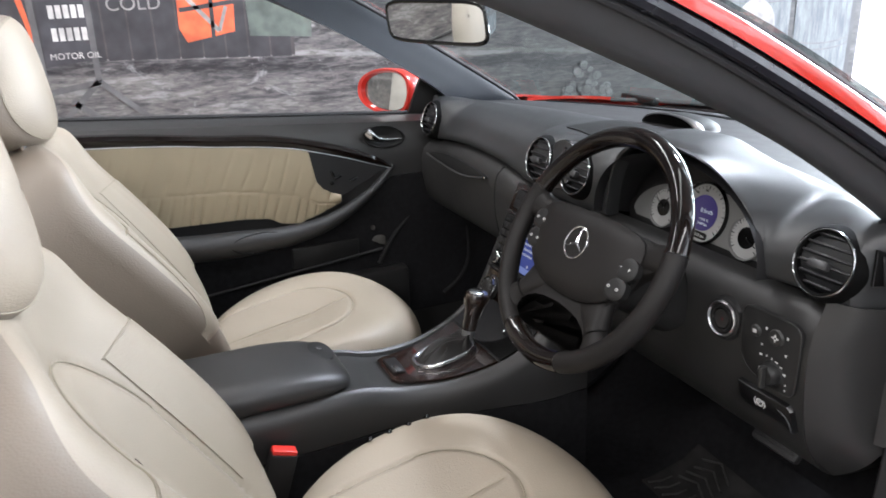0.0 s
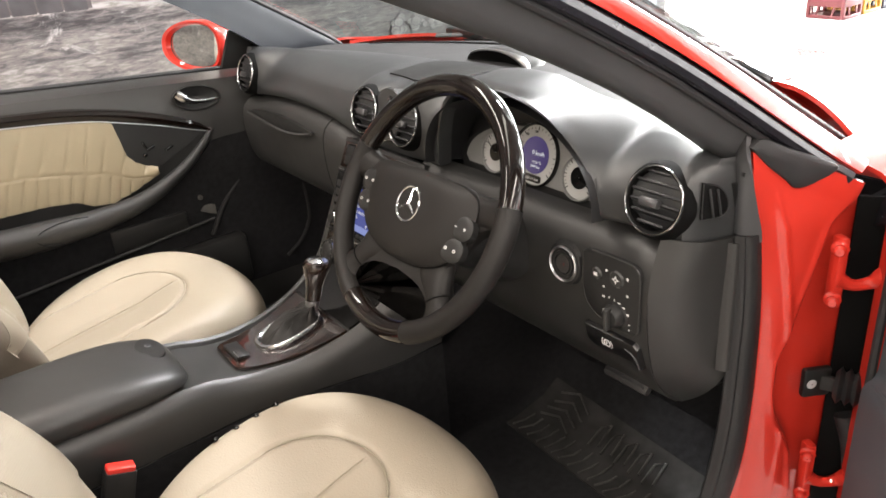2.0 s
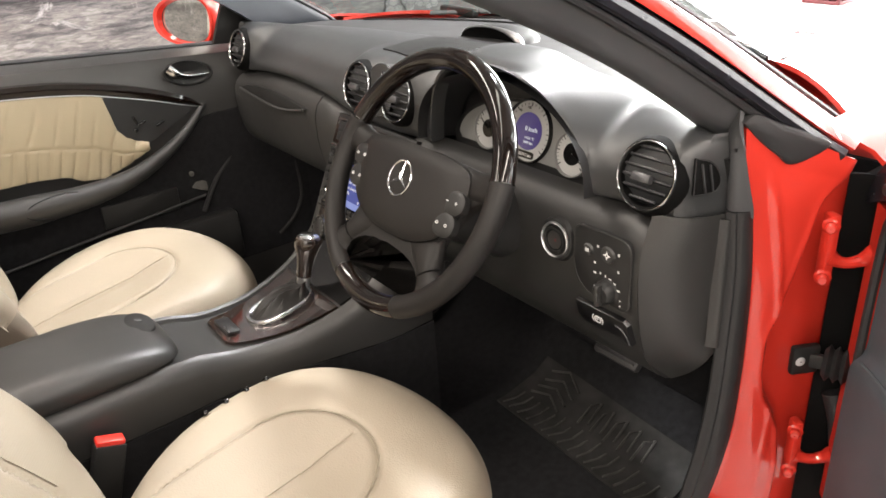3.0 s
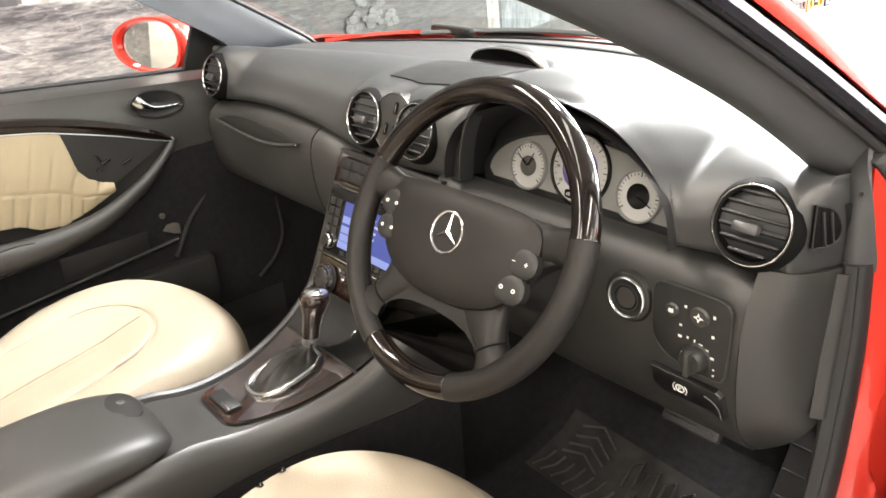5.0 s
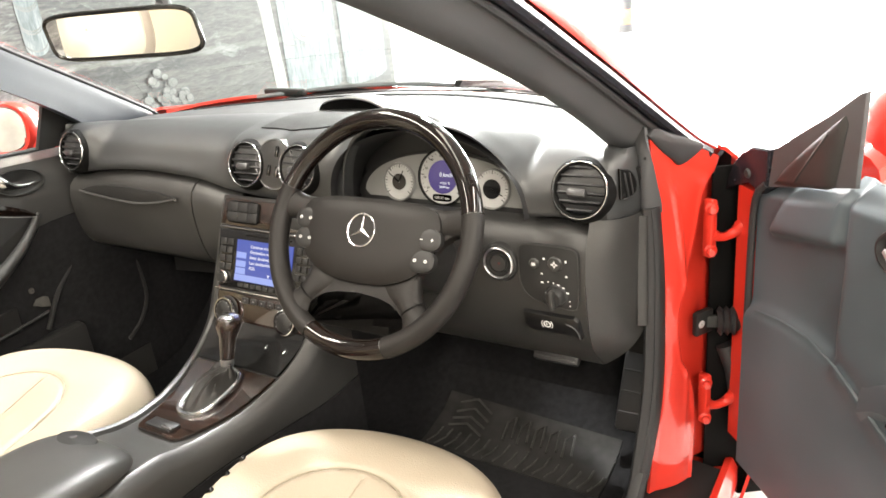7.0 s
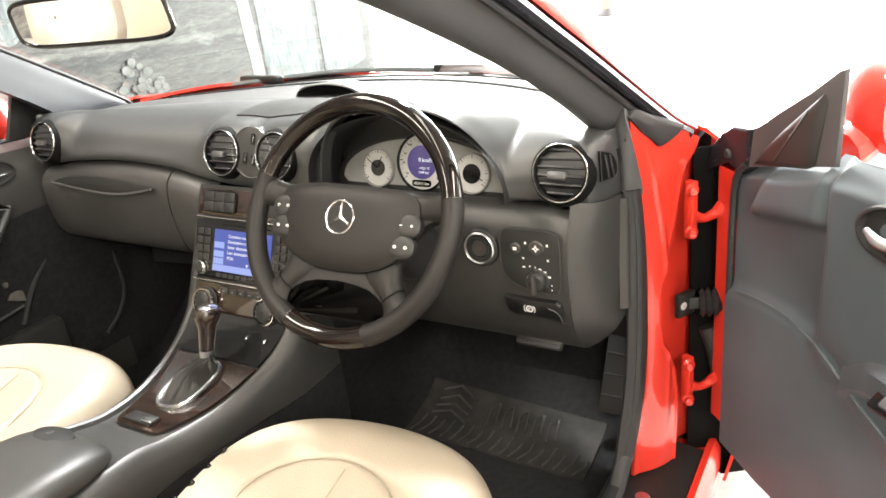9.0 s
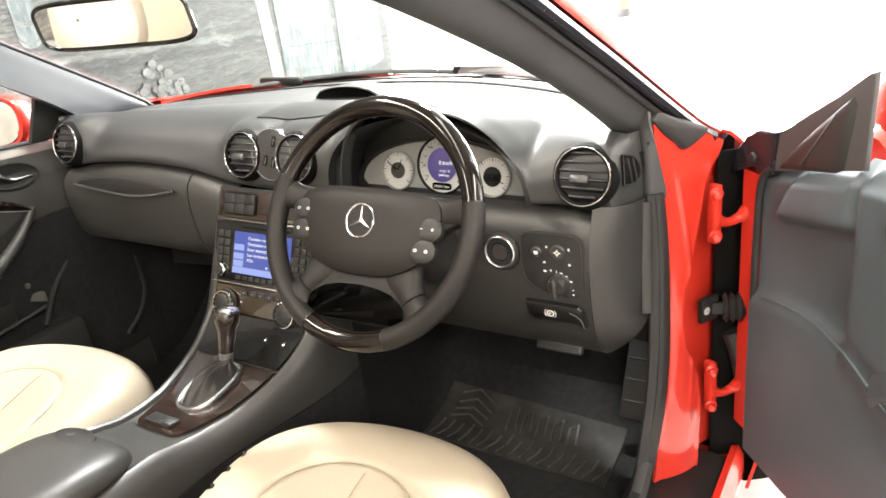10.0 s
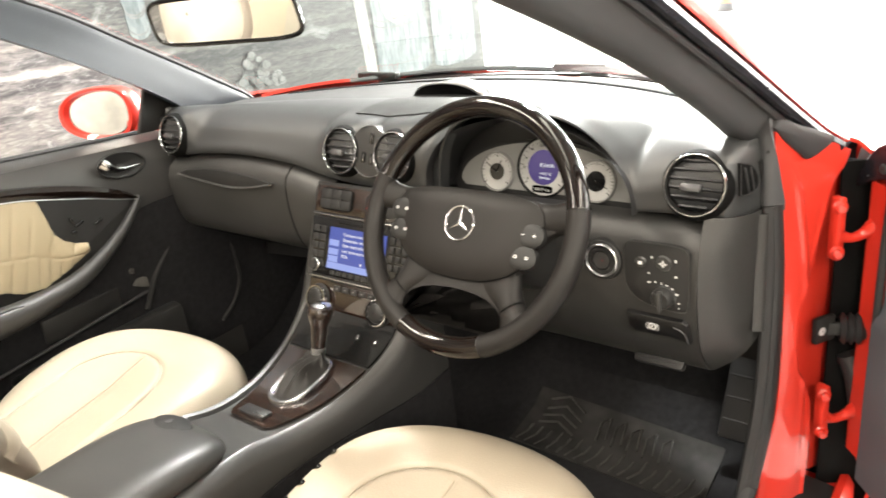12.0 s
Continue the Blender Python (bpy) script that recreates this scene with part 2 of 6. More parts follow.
def mural_material():
    """A printed picture: dark planks above a yard of grey and tan brush strokes."""
    m = mat("mural_print", (0.3, 0.3, 0.3), 0.45, var=0)
    t = m.node_tree
    b = t.nodes["Principled BSDF"]
    co = t.nodes.new("ShaderNodeTexCoord")

    def noise(stretch, scale, detail, rough, bend=0.0):
        mp, n = t.nodes.new("ShaderNodeMapping"), t.nodes.new("ShaderNodeTexNoise")
        mp.inputs["Scale"].default_value = stretch
        n.inputs["Scale"].default_value, n.inputs["Detail"].default_value = scale, detail
        n.inputs["Roughness"].default_value, n.inputs["Distortion"].default_value = rough, bend
        t.links.new(co.outputs["Object"], mp.inputs[0])
        t.links.new(mp.outputs[0], n.inputs["Vector"])
        return n.outputs["Fac"]

    def sums(op, a, c):
        n = t.nodes.new("ShaderNodeMath")
        n.operation = op
        for k, v in enumerate((a, c)):
            if isinstance(v, (int, float)):
                n.inputs[k].default_value = v
            else:
                t.links.new(v, n.inputs[k])
        return n.outputs[0]

    def ramp(value, stops):
        r = t.nodes.new("ShaderNodeValToRGB")
        while len(r.color_ramp.elements) < len(stops):
            r.color_ramp.elements.new(0.5)
        for e, (p, c) in zip(r.color_ramp.elements, stops):
            e.position, e.color = p, (*(c if isinstance(c, tuple) else (c, c, c)), 1)
        t.links.new(value, r.inputs[0])
        return r.outputs[0]

    def blend(fac, a, c):
        n = t.nodes.new("ShaderNodeMix")
        n.data_type = "RGBA"
        for k, v in ((0, fac), (6, a), (7, c)):
            t.links.new(v, n.inputs[k])
        return n.outputs[2]

    sep = t.nodes.new("ShaderNodeSeparateXYZ")
    t.links.new(co.outputs["Object"], sep.inputs[0])
    y, z = sep.outputs[1], sep.outputs[2]
    # height over the foot of the planks, which falls towards one end
    h = sums("ADD", sums("ADD", z, sums("MULTIPLY", y, 0.055)), -0.945)
    broad, fine = noise((1, 1.0, 6.5), 2.4, 12, 0.68, 0.5), noise((1, 2.6, 12), 5.0, 7, 0.66, 0.6)
    strokes = sums("ADD", sums("MULTIPLY", broad, 0.55), sums("MULTIPLY", fine, 0.45))
    wobble = sums("MULTIPLY", sums("SUBTRACT", broad, 0.5), 0.12)
    band = ramp(sums("ADD", sums("ADD", sums("MULTIPLY", h, 2.0), wobble), 0.9), [(0.0, 0.50), (0.66, 0.50), (0.72, 0.40), (0.80, 0.42), (0.845, 0.60), (0.885, 0.58), (0.90, 0.48), (1.0, 0.46)])
    v = sums("ADD", strokes, sums("MULTIPLY", sums("SUBTRACT", band, 0.5), 1.0))
    ground = ramp(v, [(0.36, (0.012, 0.012, 0.014)), (0.43, (0.060, 0.059, 0.061)), (0.485, (0.115, 0.112, 0.110)), (0.54, (0.175, 0.168, 0.158)), (0.63, (0.30, 0.30, 0.30))])
    tint = ramp(noise((1, 1.5, 3), 3.0, 5, 0.6), [(0.40, (0.155, 0.13, 0.105)), (0.60, (0.085, 0.09, 0.098))])
    tinted = t.nodes.new("ShaderNodeMix")
    tinted.data_type, tinted.blend_type = "RGBA", "OVERLAY"
    tinted.inputs[0].default_value = 0.25
    t.links.new(ground, tinted.inputs[6])
    t.links.new(tint, tinted.inputs[7])
    # pale splashes of dry brush
    splash = ramp(noise((1, 1.0, 1.7), 4.5, 13, 0.74, 0.8), [(0.57, 0.0), (0.68, 0.7)])
    pale = ramp(fine, [(0.3, 0.28), (0.7, 0.42)])
    colour = blend(splash, tinted.outputs[2], pale)
    # Dims the print's colour towards one end, standing in for weaker light there.
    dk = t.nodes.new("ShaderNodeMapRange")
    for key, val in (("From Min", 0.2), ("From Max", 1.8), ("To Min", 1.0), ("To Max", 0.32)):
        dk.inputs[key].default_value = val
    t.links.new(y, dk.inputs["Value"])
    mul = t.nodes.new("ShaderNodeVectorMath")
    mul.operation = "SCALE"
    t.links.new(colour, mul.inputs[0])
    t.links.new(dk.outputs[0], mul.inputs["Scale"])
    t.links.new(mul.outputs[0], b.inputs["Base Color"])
    return m


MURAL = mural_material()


def setting(name, bm, material, label, category="wall"):
    return tagged(part(name, bm, material), label, category, kind="structure")


setting("ground", rbox(24, 34, 0.1, 0, pose(1, 7, -0.05)), CONCRETE, "pale polished concrete showroom floor", "floor")
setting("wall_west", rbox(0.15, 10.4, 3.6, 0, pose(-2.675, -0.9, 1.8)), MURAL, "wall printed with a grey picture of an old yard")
setting("wall_west_far", rbox(0.15, 15.6, 3.6, 0, pose(-2.855, 12.15, 1.8)), WHITE, "plain white showroom wall")
setting("wall_south", rbox(16, 0.15, 3.6, 0, pose(1, -6.2, 1.8)), mat("wall_tan", (0.27, 0.25, 0.21), 0.6, var=0.4, vscale=2.5), "tan showroom wall")
setting("wall_east", rbox(0.15, 26, 3.6, 0, pose(7, 7.0, 1.8)), WHITE, "plain white showroom wall")
setting("wall_north", rbox(12.5, 0.15, 3.6, 0, pose(0.7, 20, 1.8)), WHITE, "plain white showroom wall")
setting("ceiling", rbox(13.2, 26.4, 0.1, 0, pose(0.7, 6.9, 3.65)), mat("ceiling_grey", (0.3, 0.3, 0.3), 0.8, var=0.1), "grey showroom ceiling", "ceiling")
WARM, COOL = (1.0, 0.95, 0.87), (0.92, 0.97, 1.0)
for lx in (0.3, 3.0, 5.6):
    for ly, watts in ((-4.0, 120), (-0.6, 50), (3.6, 60), (7.6, 500), (11.0, 500), (15.0, 500)):
        lamp("ceiling_light", 0.3, 2.4, watts * (2.7 if lx > 1 and ly < 1 else 1), pose(lx - (1.6 if ly > 6 else 0), ly, 3.58), WARM if ly < 1 else COOL)
# Extra unseen row, added to brighten the door trim and the printed wall.
for ly in (-4.0, -1.2):
    lamp("ceiling_light", 0.3, 2.4, 165, pose(-1.5, ly, 3.58), WARM)
lamp("ceiling_light", 0.35, 0.35, 500, pose(-0.3, 2.0, 3.58), COOL)
# daylight through the shop front
lamp("daylight_fill", 10, 2.6, 9000, pose(1, 19.8, 1.7, -90, 0, 0), (0.95, 0.98, 1.0))
lamp("daylight_fill", 8, 2.9, 2900, pose(-2.76, 8.35, 1.85, 90, 0, -90), (0.95, 0.98, 1.0))
# Unseen fill from the right, added to lift the red post and dash end.
lamp("daylight_fill", 13, 2.8, 500, pose(6.88, 6.5, 1.7, 90, 0, 90), (0.95, 0.98, 1.0))

# ---- the car: places of its main lines ----
WHEEL = Vector((0.349, 0.022, 0.8535))
TILT_W = 30.0


def bump(x):
    return math.exp(-((abs(x - 0.35) / 0.175) ** 4))


SEAM_X = [-0.74, -0.674, -0.55, -0.42, -0.32, -0.216, -0.135, -0.05, 0.05, 0.15, 0.22, 0.8]
SEAM_Z = [0.820, 0.826, 0.842, 0.851, 0.850, 0.842, 0.827, 0.818, 0.817, 0.826, 0.836, 0.836]
seam_fine = spline(list(zip(SEAM_X, SEAM_Z)), 120)


def seam_z(x):
    """Height of the joint between the upper and the lower dash; it swings down to the middle."""
    return float(np.interp(x, [p[0] for p in seam_fine], [p[1] for p in seam_fine]))


def arch(x):
    """Height of the lower edge of the upper dash; it arches over the instruments."""
    q = (x - 0.35) / 0.178
    return seam_z(x) + (0.148 * math.sqrt(max(0, 1 - abs(q) ** 2.4)) if abs(q) < 1 else 0)


def rear_edge(x):
    return 0.428 - 0.36 * x * x


def rear_z(x):
    return 0.934 + 0.008 / (1 + math.exp(-(x - 0.05) / 0.06)) - 0.010 * (abs(x) / 0.66) ** 6


def pod(x):
    """Near 1 where a vent sits and over the instruments, 0 where the pad is well rounded."""
    v = sum(math.exp(-(((x - c) / 0.062) ** 4)) for c in (-0.62, -0.066, 0.066)) + math.exp(-(((x - 0.64) / 0.14) ** 2))
    return min(1.0, v + ((arch(x) - seam_z(x)) / 0.148) ** (3 if x < 0.35 else 1.5))


def smooth(x, a, b):
    t = min(1.0, max(0.0, (x - a) / (b - a)))
    return t * t * (3 - 2 * t)


def dash_profile(x):
    q = abs(x - 0.35)
    zt = 0.938 + 0.056 * math.exp(-((q / 0.205) ** 3 if x < 0.35 else (q / 0.19) ** 2.6))
    yf = 0.196 - 0.035 * bump(x) + (4 * max(0, -x - 0.665) ** 1.4 if x < 0 else 8 * max(0, x - 0.662) ** 1.35)
    e = arch(x)
    yr, zr = rear_edge(x), rear_z(x)
    yr = max(yr, yf + 0.05)
    k = pod(x)
    f = max(e + 0.006, zt - 0.055)
    g = max(e + 0.003, 0.5 * (e + f))
    h = zt - e
    sharp = [(0.275, zt), (yf + 0.034, zt - 0.004), (yf + 0.012, zt - 0.017), (yf, f), (yf + 0.002, g)]
    w = smooth(x, 0.35, 0.42) * smooth(x, 0.66, 0.53)
    if w > 0:
        lip = 0.886 + 0.016 * math.log(1 + math.exp((e + 0.006 - 0.886) / 0.016))
        run = lambda y: lip + (zr - lip) * (y - yf) / (yr - yf) + 0.016 * math.sin(math.pi * (y - yf) / (yr - yf))
        slope_ = [(y, run(y)) for y in (0.275, yf + 0.045)] + [(yf + 0.016, run(yf + 0.016) - 0.001), (yf + 0.001, max(e + 0.005, lip - 0.012)), (yf + 0.002, max(e + 0.003, 0.5 * (e + lip - 0.012)))]
        sharp = [(a * (1 - w) + c * w, b * (1 - w) + d * w) for (a, b), (c, d) in zip(sharp, slope_)]
        k = max(k, w)
    soft = [(0.31, zt - 0.003), (0.268, zt - min(0.012, 0.13 * h)), (0.230, zt - min(0.033, 0.36 * h)), (yf + 0.012, zt - min(0.063, 0.68 * h)), (yf + 0.002, zt - max(0.5, 1 - 0.012 / h) * h if h < 0.11 else e + 0.25 * (h - 0.063))]
    front = [(min(a * k + c * (1 - k), yr - 0.028 - 0.004 * n), b * k + d * (1 - k)) for n, ((a, b), (c, d)) in enumerate(zip(sharp, soft))]
    back = [(yr + 0.002, zr - 0.012), (yr, zr - 0.002), (yr - 0.010, zr)]
    mid = [(0.5 * (yr - 0.010 + front[0][0]), 0.5 * (zr + front[0][1]) + 0.02 * (yr - front[0][0]))]
    return spline(back + mid + front + [(yf + 0.006, e), (yf + 0.03, e - 0.001)], 44)


car = thing("red_car", (0, 0, 0), "red convertible car with cream leather interior, driver door open", "car")
dash = thing("dashboard", (0, 0.3, 0.55), "black soft-touch dashboard with round chrome-ringed air vents", "dashboard")

xs = np.linspace(-0.722, 0.701, 170)
part("upper_pad", loft([[(x, y, z) for y, z in dash_profile(x)] for x in xs], closed=False), PAD, dash)


def strip_at(x, v):
    """The darker demister strip between the pad and the windscreen."""
    y0, y1 = rear_edge(x) + 0.002, 0.80 - 0.735 * x * x
    return (x, y0 + v * (y1 - y0), (rear_z(x) - 0.005) * (1 - v) + 0.904 * v)


strip = part("demister_strip", sheet(strip_at, np.linspace(-0.70, 0.70, 60), np.linspace(0, 1, 8), 0.004), RUBBER, dash, "matt black demister strip below the windscreen")
part("slot", sheet(lambda x, v: (x, strip_at(x, 0.78)[1] + 0.012 * v, strip_at(x, 0.78)[2] + 0.003), np.linspace(-0.56, 0.56, 40), (0, 1), 0.002), DARK, strip)


def lower(x0, x1, prof, n=10, name="lower_panel", label=""):
    pr = spline(prof, 22)
    return part(name, sheet(lambda x, k: (x, pr[k][0], pr[k][1] + (seam_z(x) - 0.833) * min(1.0, max(0.0, (pr[k][1] - 0.66) / 0.16))), np.linspace(x0, x1, n), range(22), 0.006), SOFT, dash, label)


GLOVE = [(0.222, 0.826), (0.192, 0.812), (0.18, 0.775), (0.186, 0.70), (0.205, 0.655), (0.24, 0.635), (0.42, 0.61)]
KNEE = [(0.222, 0.828), (0.19, 0.818), (0.172, 0.765), (0.18, 0.68), (0.205, 0.61), (0.265, 0.55), (0.42, 0.53)]
lower(-0.66, -0.238, GLOVE, 26, name="glovebox_lid")
lower(-0.234, -0.112, GLOVE, name="side_panel")
kn = spline(KNEE, 24)


def knee_end(z):
    return 0.634 - 0.008 * min(1, max(0, (0.835 - z) / 0.285))


part("knee_panel", sheet(lambda u, k: (0.112 + u * (knee_end(kn[k][1]) - 0.112), kn[k][0], kn[k][1]), np.linspace(0, 1, 14), range(24), 0.006), SOFT, dash)
# end cap beside the driver door
kp = spline(KNEE[1:6], 16)


def cap_at(k, u):
    q = k / 15
    a = Vector((knee_end(kp[k][1]) + 0.001, kp[k][0], kp[k][1] + 0.022 * (1 - q) ** 2))
    b = Vector((0.694, 0.256 + 0.012 * q, 0.838 - 0.205 * q))
    p = a.lerp(b, u)
    return (p.x + 0.010 * math.sin(math.pi * u), p.y - 0.012 * math.sin(math.pi * u) * (1 - 0.5 * q), p.z)


part("end_cap", sheet(cap_at, range(16), np.linspace(0, 1, 12), 0.004), SOFT, dash, "black end cap beside the door opening")


part("cap_strip", sheet(lambda z, u: (0.689 + 0.014 * u + 0.004 * math.sin(math.pi * u), 0.246 + 0.010 * u, z), np.linspace(0.645, 0.832, 8), np.linspace(0, 1, 5), 0.003), SOFT, dash)

MARK = mat("mark_grey", (0.16, 0.16, 0.16), 0.5, var=0.02)
KEY = mat("key_black", (0.013, 0.013, 0.0135), 0.4, grain=0.1, scale=800, spec=0.35)
SLAT = mat("vent_slat", (0.020, 0.020, 0.022), 0.34, var=0.05, spec=0.35)


def vent(at, normal=(0, -0.96, 0.28), r=0.042):
    m = basis(at, (1, 0, 0), normal)
    bowl = part("air_vent", lathe([(r + 0.010, -0.05), (r + 0.008, -0.008), (r + 0.003, 0.002), (r - 0.003, 0.001), (r - 0.004, -0.03), (0.001, -0.032)], m, 40), DARK, dash, "round air vent with a chrome ring")
    part("ring", lathe([(r - 0.001, -0.002), (r - 0.0006, 0.003), (r + 0.0003, 0.0042), (r + 0.0012, 0.0042), (r + 0.002, 0.003), (r + 0.0025, -0.002)], m, 64), CHROME, bowl)
    for k in (-2.5, -1.5, -0.5, 0.5, 1.5, 2.5):
        h = 0.0128 * k
        w = math.sqrt((r - 0.004) ** 2 - h * h)
        part("slat", rbox(2 * w, 0.0035, 0.015, 0.0012, m @ pose(0, h, -0.007, -22)), SLAT, bowl)
    part("tab", rbox(0.030, 0.013, 0.012, 0.004, m @ pose(-0.004, -0.004, 0.003, -12)), TAB, bowl)
    return bowl


for sx, vx in ((-1, 0.62), (1, 0.62), (-1, 0.066), (1, 0.066)):
    vent((sx * vx, 0.192, 0.886))

# ---- instrument cluster, switches and centre stack ----
RIMWOOD = mat("rim_wood", (0.006, 0.0038, 0.003), 0.10, coat=0.3, var=0.5, vscale=40, spec=0.3)
DIAL = mat("dial_silver", (0.42, 0.42, 0.41), 0.4, var=0.04)
FACE = mat("cluster_grey", (0.20, 0.20, 0.195), 0.4, var=0.05)


def words(name, body, size, m, material, parent, align="LEFT", label=""):
    data = bpy.data.curves.new(name, "FONT")
    data.body, data.size, data.extrude, data.align_x = body, size, 0.0002, align
    data.materials.append(material)
    ob = new(name, data)
    ob.parent = parent
    if parent.type == "EMPTY":
        ob.matrix_parent_inverse = Matrix.Translation(-Vector(parent.location))
    ob.matrix_basis = m
    return tagged(ob, label)


def flat(name, outline, m, material, parent, depth=0.001, bev=0.0, label=""):
    return part(name, plate(outline, depth, m, bev), material, parent, label)


def rect(w, h, x=0.0, y=0.0):
    return [(x - w / 2, y - h / 2), (x + w / 2, y - h / 2), (x + w / 2, y + h / 2), (x - w / 2, y + h / 2)]


def dome(outline, m, height, depth, rings=10):
    """A pad with that outline whose face swells by height towards its middle."""
    cx = sum(p[0] for p in outline) / len(outline)
    cy = sum(p[1] for p in outline) / len(outline)
    rows = [[(cx + (x - cx) * q, cy + (y - cy) * q, height * (1 - q**5) if q < 1 else 0.0) for x, y in outline] for q in [0.02 + 0.98 * (i / rings) ** 0.6 for i in range(rings + 1)]]
    rows.append([(x, y, -depth) for x, y in outline])
    bm = loft(rows)
    bm.transform(m)
    return bm


CM = basis((0.345, 0.252, 0.868), (1, 0, 0), (0, -0.97, 0.24))
hood = [(0.185 * math.cos(a) * (1 if math.cos(a) > 0 else 0.98), 0.082 * math.sin(a) - 0.035) for a in np.linspace(0, math.pi, 24)]
cluster = flat("instrument_panel", hood + [(-0.17, -0.055), (0.175, -0.055)], CM, PLASTIC, dash, 0.02, label="instrument cluster with silver dials")
flat("face", [(0.165 * math.cos(a), 0.072 * math.sin(a) - 0.03) for a in np.linspace(0, math.pi, 24)] + [(-0.155, -0.04), (0.155, -0.04)], CM @ pose(0, 0, 0.003), FACE, cluster, 0.003)
# hood lining that closes the recess round the instruments
lin = []
for k, a in enumerate(np.linspace(-0.12, math.pi + 0.12, 40)):
    lin.append((0.345 + 0.19 * math.cos(a), 0.838 + 0.133 * max(-0.02, math.sin(a)) ** 0.85 if math.sin(a) > 0 else 0.836))
part("hood_lining", loft([[(x, y, z - dz) for x, z in lin] for y, dz in ((0.172, 0.0), (0.20, 0.004), (0.245, 0.012), (0.262, 0.02))], closed=False), RUBBER, dash)


part("hood_back", sheet(lambda x, v: (x, 0.272, 0.80 + v * (0.105 + 0.062 * bump(x))), np.linspace(0.165, 0.53, 16), np.linspace(0, 1, 5), 0.003), RUBBER, dash)


def gauge(x, y, r, inner, face, centre):
    m = CM @ pose(x, y, 0.005)
    g = part("gauge", lathe([(0.001, 0), (r, 0), (r, -0.002)], m, 40), face, cluster, "round silver gauge")
    part("bezel", lathe([(r - 0.001, 0), (r, 0.004), (r + 0.002, 0.004), (r + 0.003, -0.002)], m, 48), GLOSS if r > 0.04 else FACE, g)
    part("middle", lathe([(0.001, 0.0015), (inner, 0.0015), (inner, 0)], m, 32), centre, g)
    bm = bmesh.new()
    for k in range(25):
        a = radians(-130 + 260 * k / 24)
        big = k % 4 == 0
        t = rbox(0.0012 if big else 0.0006, 0.006 if big else 0.003, 0.0006, 0, m @ pose(0, 0, 0, 0, 0, -math.degrees(a)) @ pose(0, r * 0.88, 0.0008))
        me = bpy.data.meshes.new("tick")
        t.to_mesh(me)
        bm.from_mesh(me)
        bpy.data.meshes.remove(me)
        t.free()
    part("scale", bm, DARK, g)
    return g, m


g1, m1 = gauge(-0.089, -0.012, 0.032, 0.0145, DIAL, GLOSS)
g2, m2 = gauge(0.002, 0.002, 0.047, 0.029, DIAL, DISPLAY)
g3, m3 = gauge(0.098, -0.012, 0.032, 0.0165, DIAL, GLOSS)
for g, m, a, n in ((g1, m1, 25, 0.022), (g1, m1, -55, 0.026), (g3, m3, 115, 0.024)):
    part("needle", rbox(0.0016, n, 0.001, 0.0003, m @ pose(0, 0, 0.003, 0, 0, -a) @ pose(0, n / 2, 0)), DARK, g)
words("speed_text", "0 km/h", 0.0095, m2 @ pose(-0.006, 0.001, 0.0022), SCREEN_TEXT, g2)
words("temperature_text", "+13.5 °C", 0.0058, m2 @ pose(-0.005, -0.012, 0.0022), SCREEN_TEXT, g2)
words("distance_text", "2449 km", 0.0058, m2 @ pose(-0.006, -0.019, 0.0022), SCREEN_TEXT, g2)
flat("odometer", oval(0.019, 0.006, 24, 5, 0, -0.036), m2 @ pose(0, 0, 0.0012), GLOSS, g2)
words("odometer_text", "103111 km", 0.0068, m2 @ pose(-0.0155, -0.0385, 0.0024), PRINT, g2)
for nx, ny, tx in ((-0.029, -0.022, "20"), (-0.036, -0.004, "40"), (-0.033, 0.012, "60"), (-0.022, 0.027, "80"), (-0.006, 0.034, "100")):
    words("number", tx, 0.0055, m2 @ pose(nx - 0.003, ny, 0.0012), DARK, g2)

# ignition lock, light switch, parking brake release
kneez = spline(KNEE, 60)


def knee_y(z):
    return min(kneez, key=lambda p: abs(p[1] - z))[0]


def on_knee(x, z, off=0.0):
    y0, y1 = knee_y(z - 0.015), knee_y(z + 0.015)
    n = Vector((0, -0.03, (y1 - y0))).normalized()
    return basis(Vector((x, knee_y(z), z)) + n * off, (1, 0, 0), n)


m = on_knee(0.487, 0.761, 0.006)
ign = part("ignition_lock", lathe([(0.034, -0.01), (0.031, -0.002), (0.028, 0.0), (0.02, 0.0), (0.019, -0.006), (0.001, -0.006)], m, 40), PLASTIC, dash, "round ignition lock with silver ring")
part("ring", lathe([(0.0228, -0.003), (0.0232, 0.001), (0.0248, 0.003), (0.0262, 0.002), (0.0272, -0.002)], m, 48), SATIN, ign)
part("barrel", lathe([(0.015, -0.004), (0.016, 0.002), (0.019, 0.002), (0.020, -0.004)], m, 40), PLASTIC, ign)
part("slot", lathe([(0.001, 0.001), (0.0135, 0.001), (0.0145, -0.005)], m, 32), SOFT, ign)
flat("mark", rect(0.0035, 0.0035, 0.002, 0.0), m @ pose(0, 0, 0.0015), mat("key_slot_red", (0.09, 0.012, 0.012), 0.5, var=0.1), ign, 0.0004)

m = on_knee(0.571, 0.745, 0.004)
outl = [(float(x), float(y)) for x, y in spline([(-0.047, 0.042), (-0.042, 0.052), (-0.03, 0.055), (0.036, 0.055), (0.047, 0.050), (0.051, 0.04), (0.049, -0.040), (0.045, -0.047), (0.036, -0.049), (0.0, -0.046), (-0.024, -0.040), (-0.040, -0.027), (-0.047, -0.008), (-0.047, 0.042)], 48)][:-1]
sw = flat("switch_panel", outl, m, PLASTIC, dash, 0.008, 0.002, "black light switch panel with white symbols")
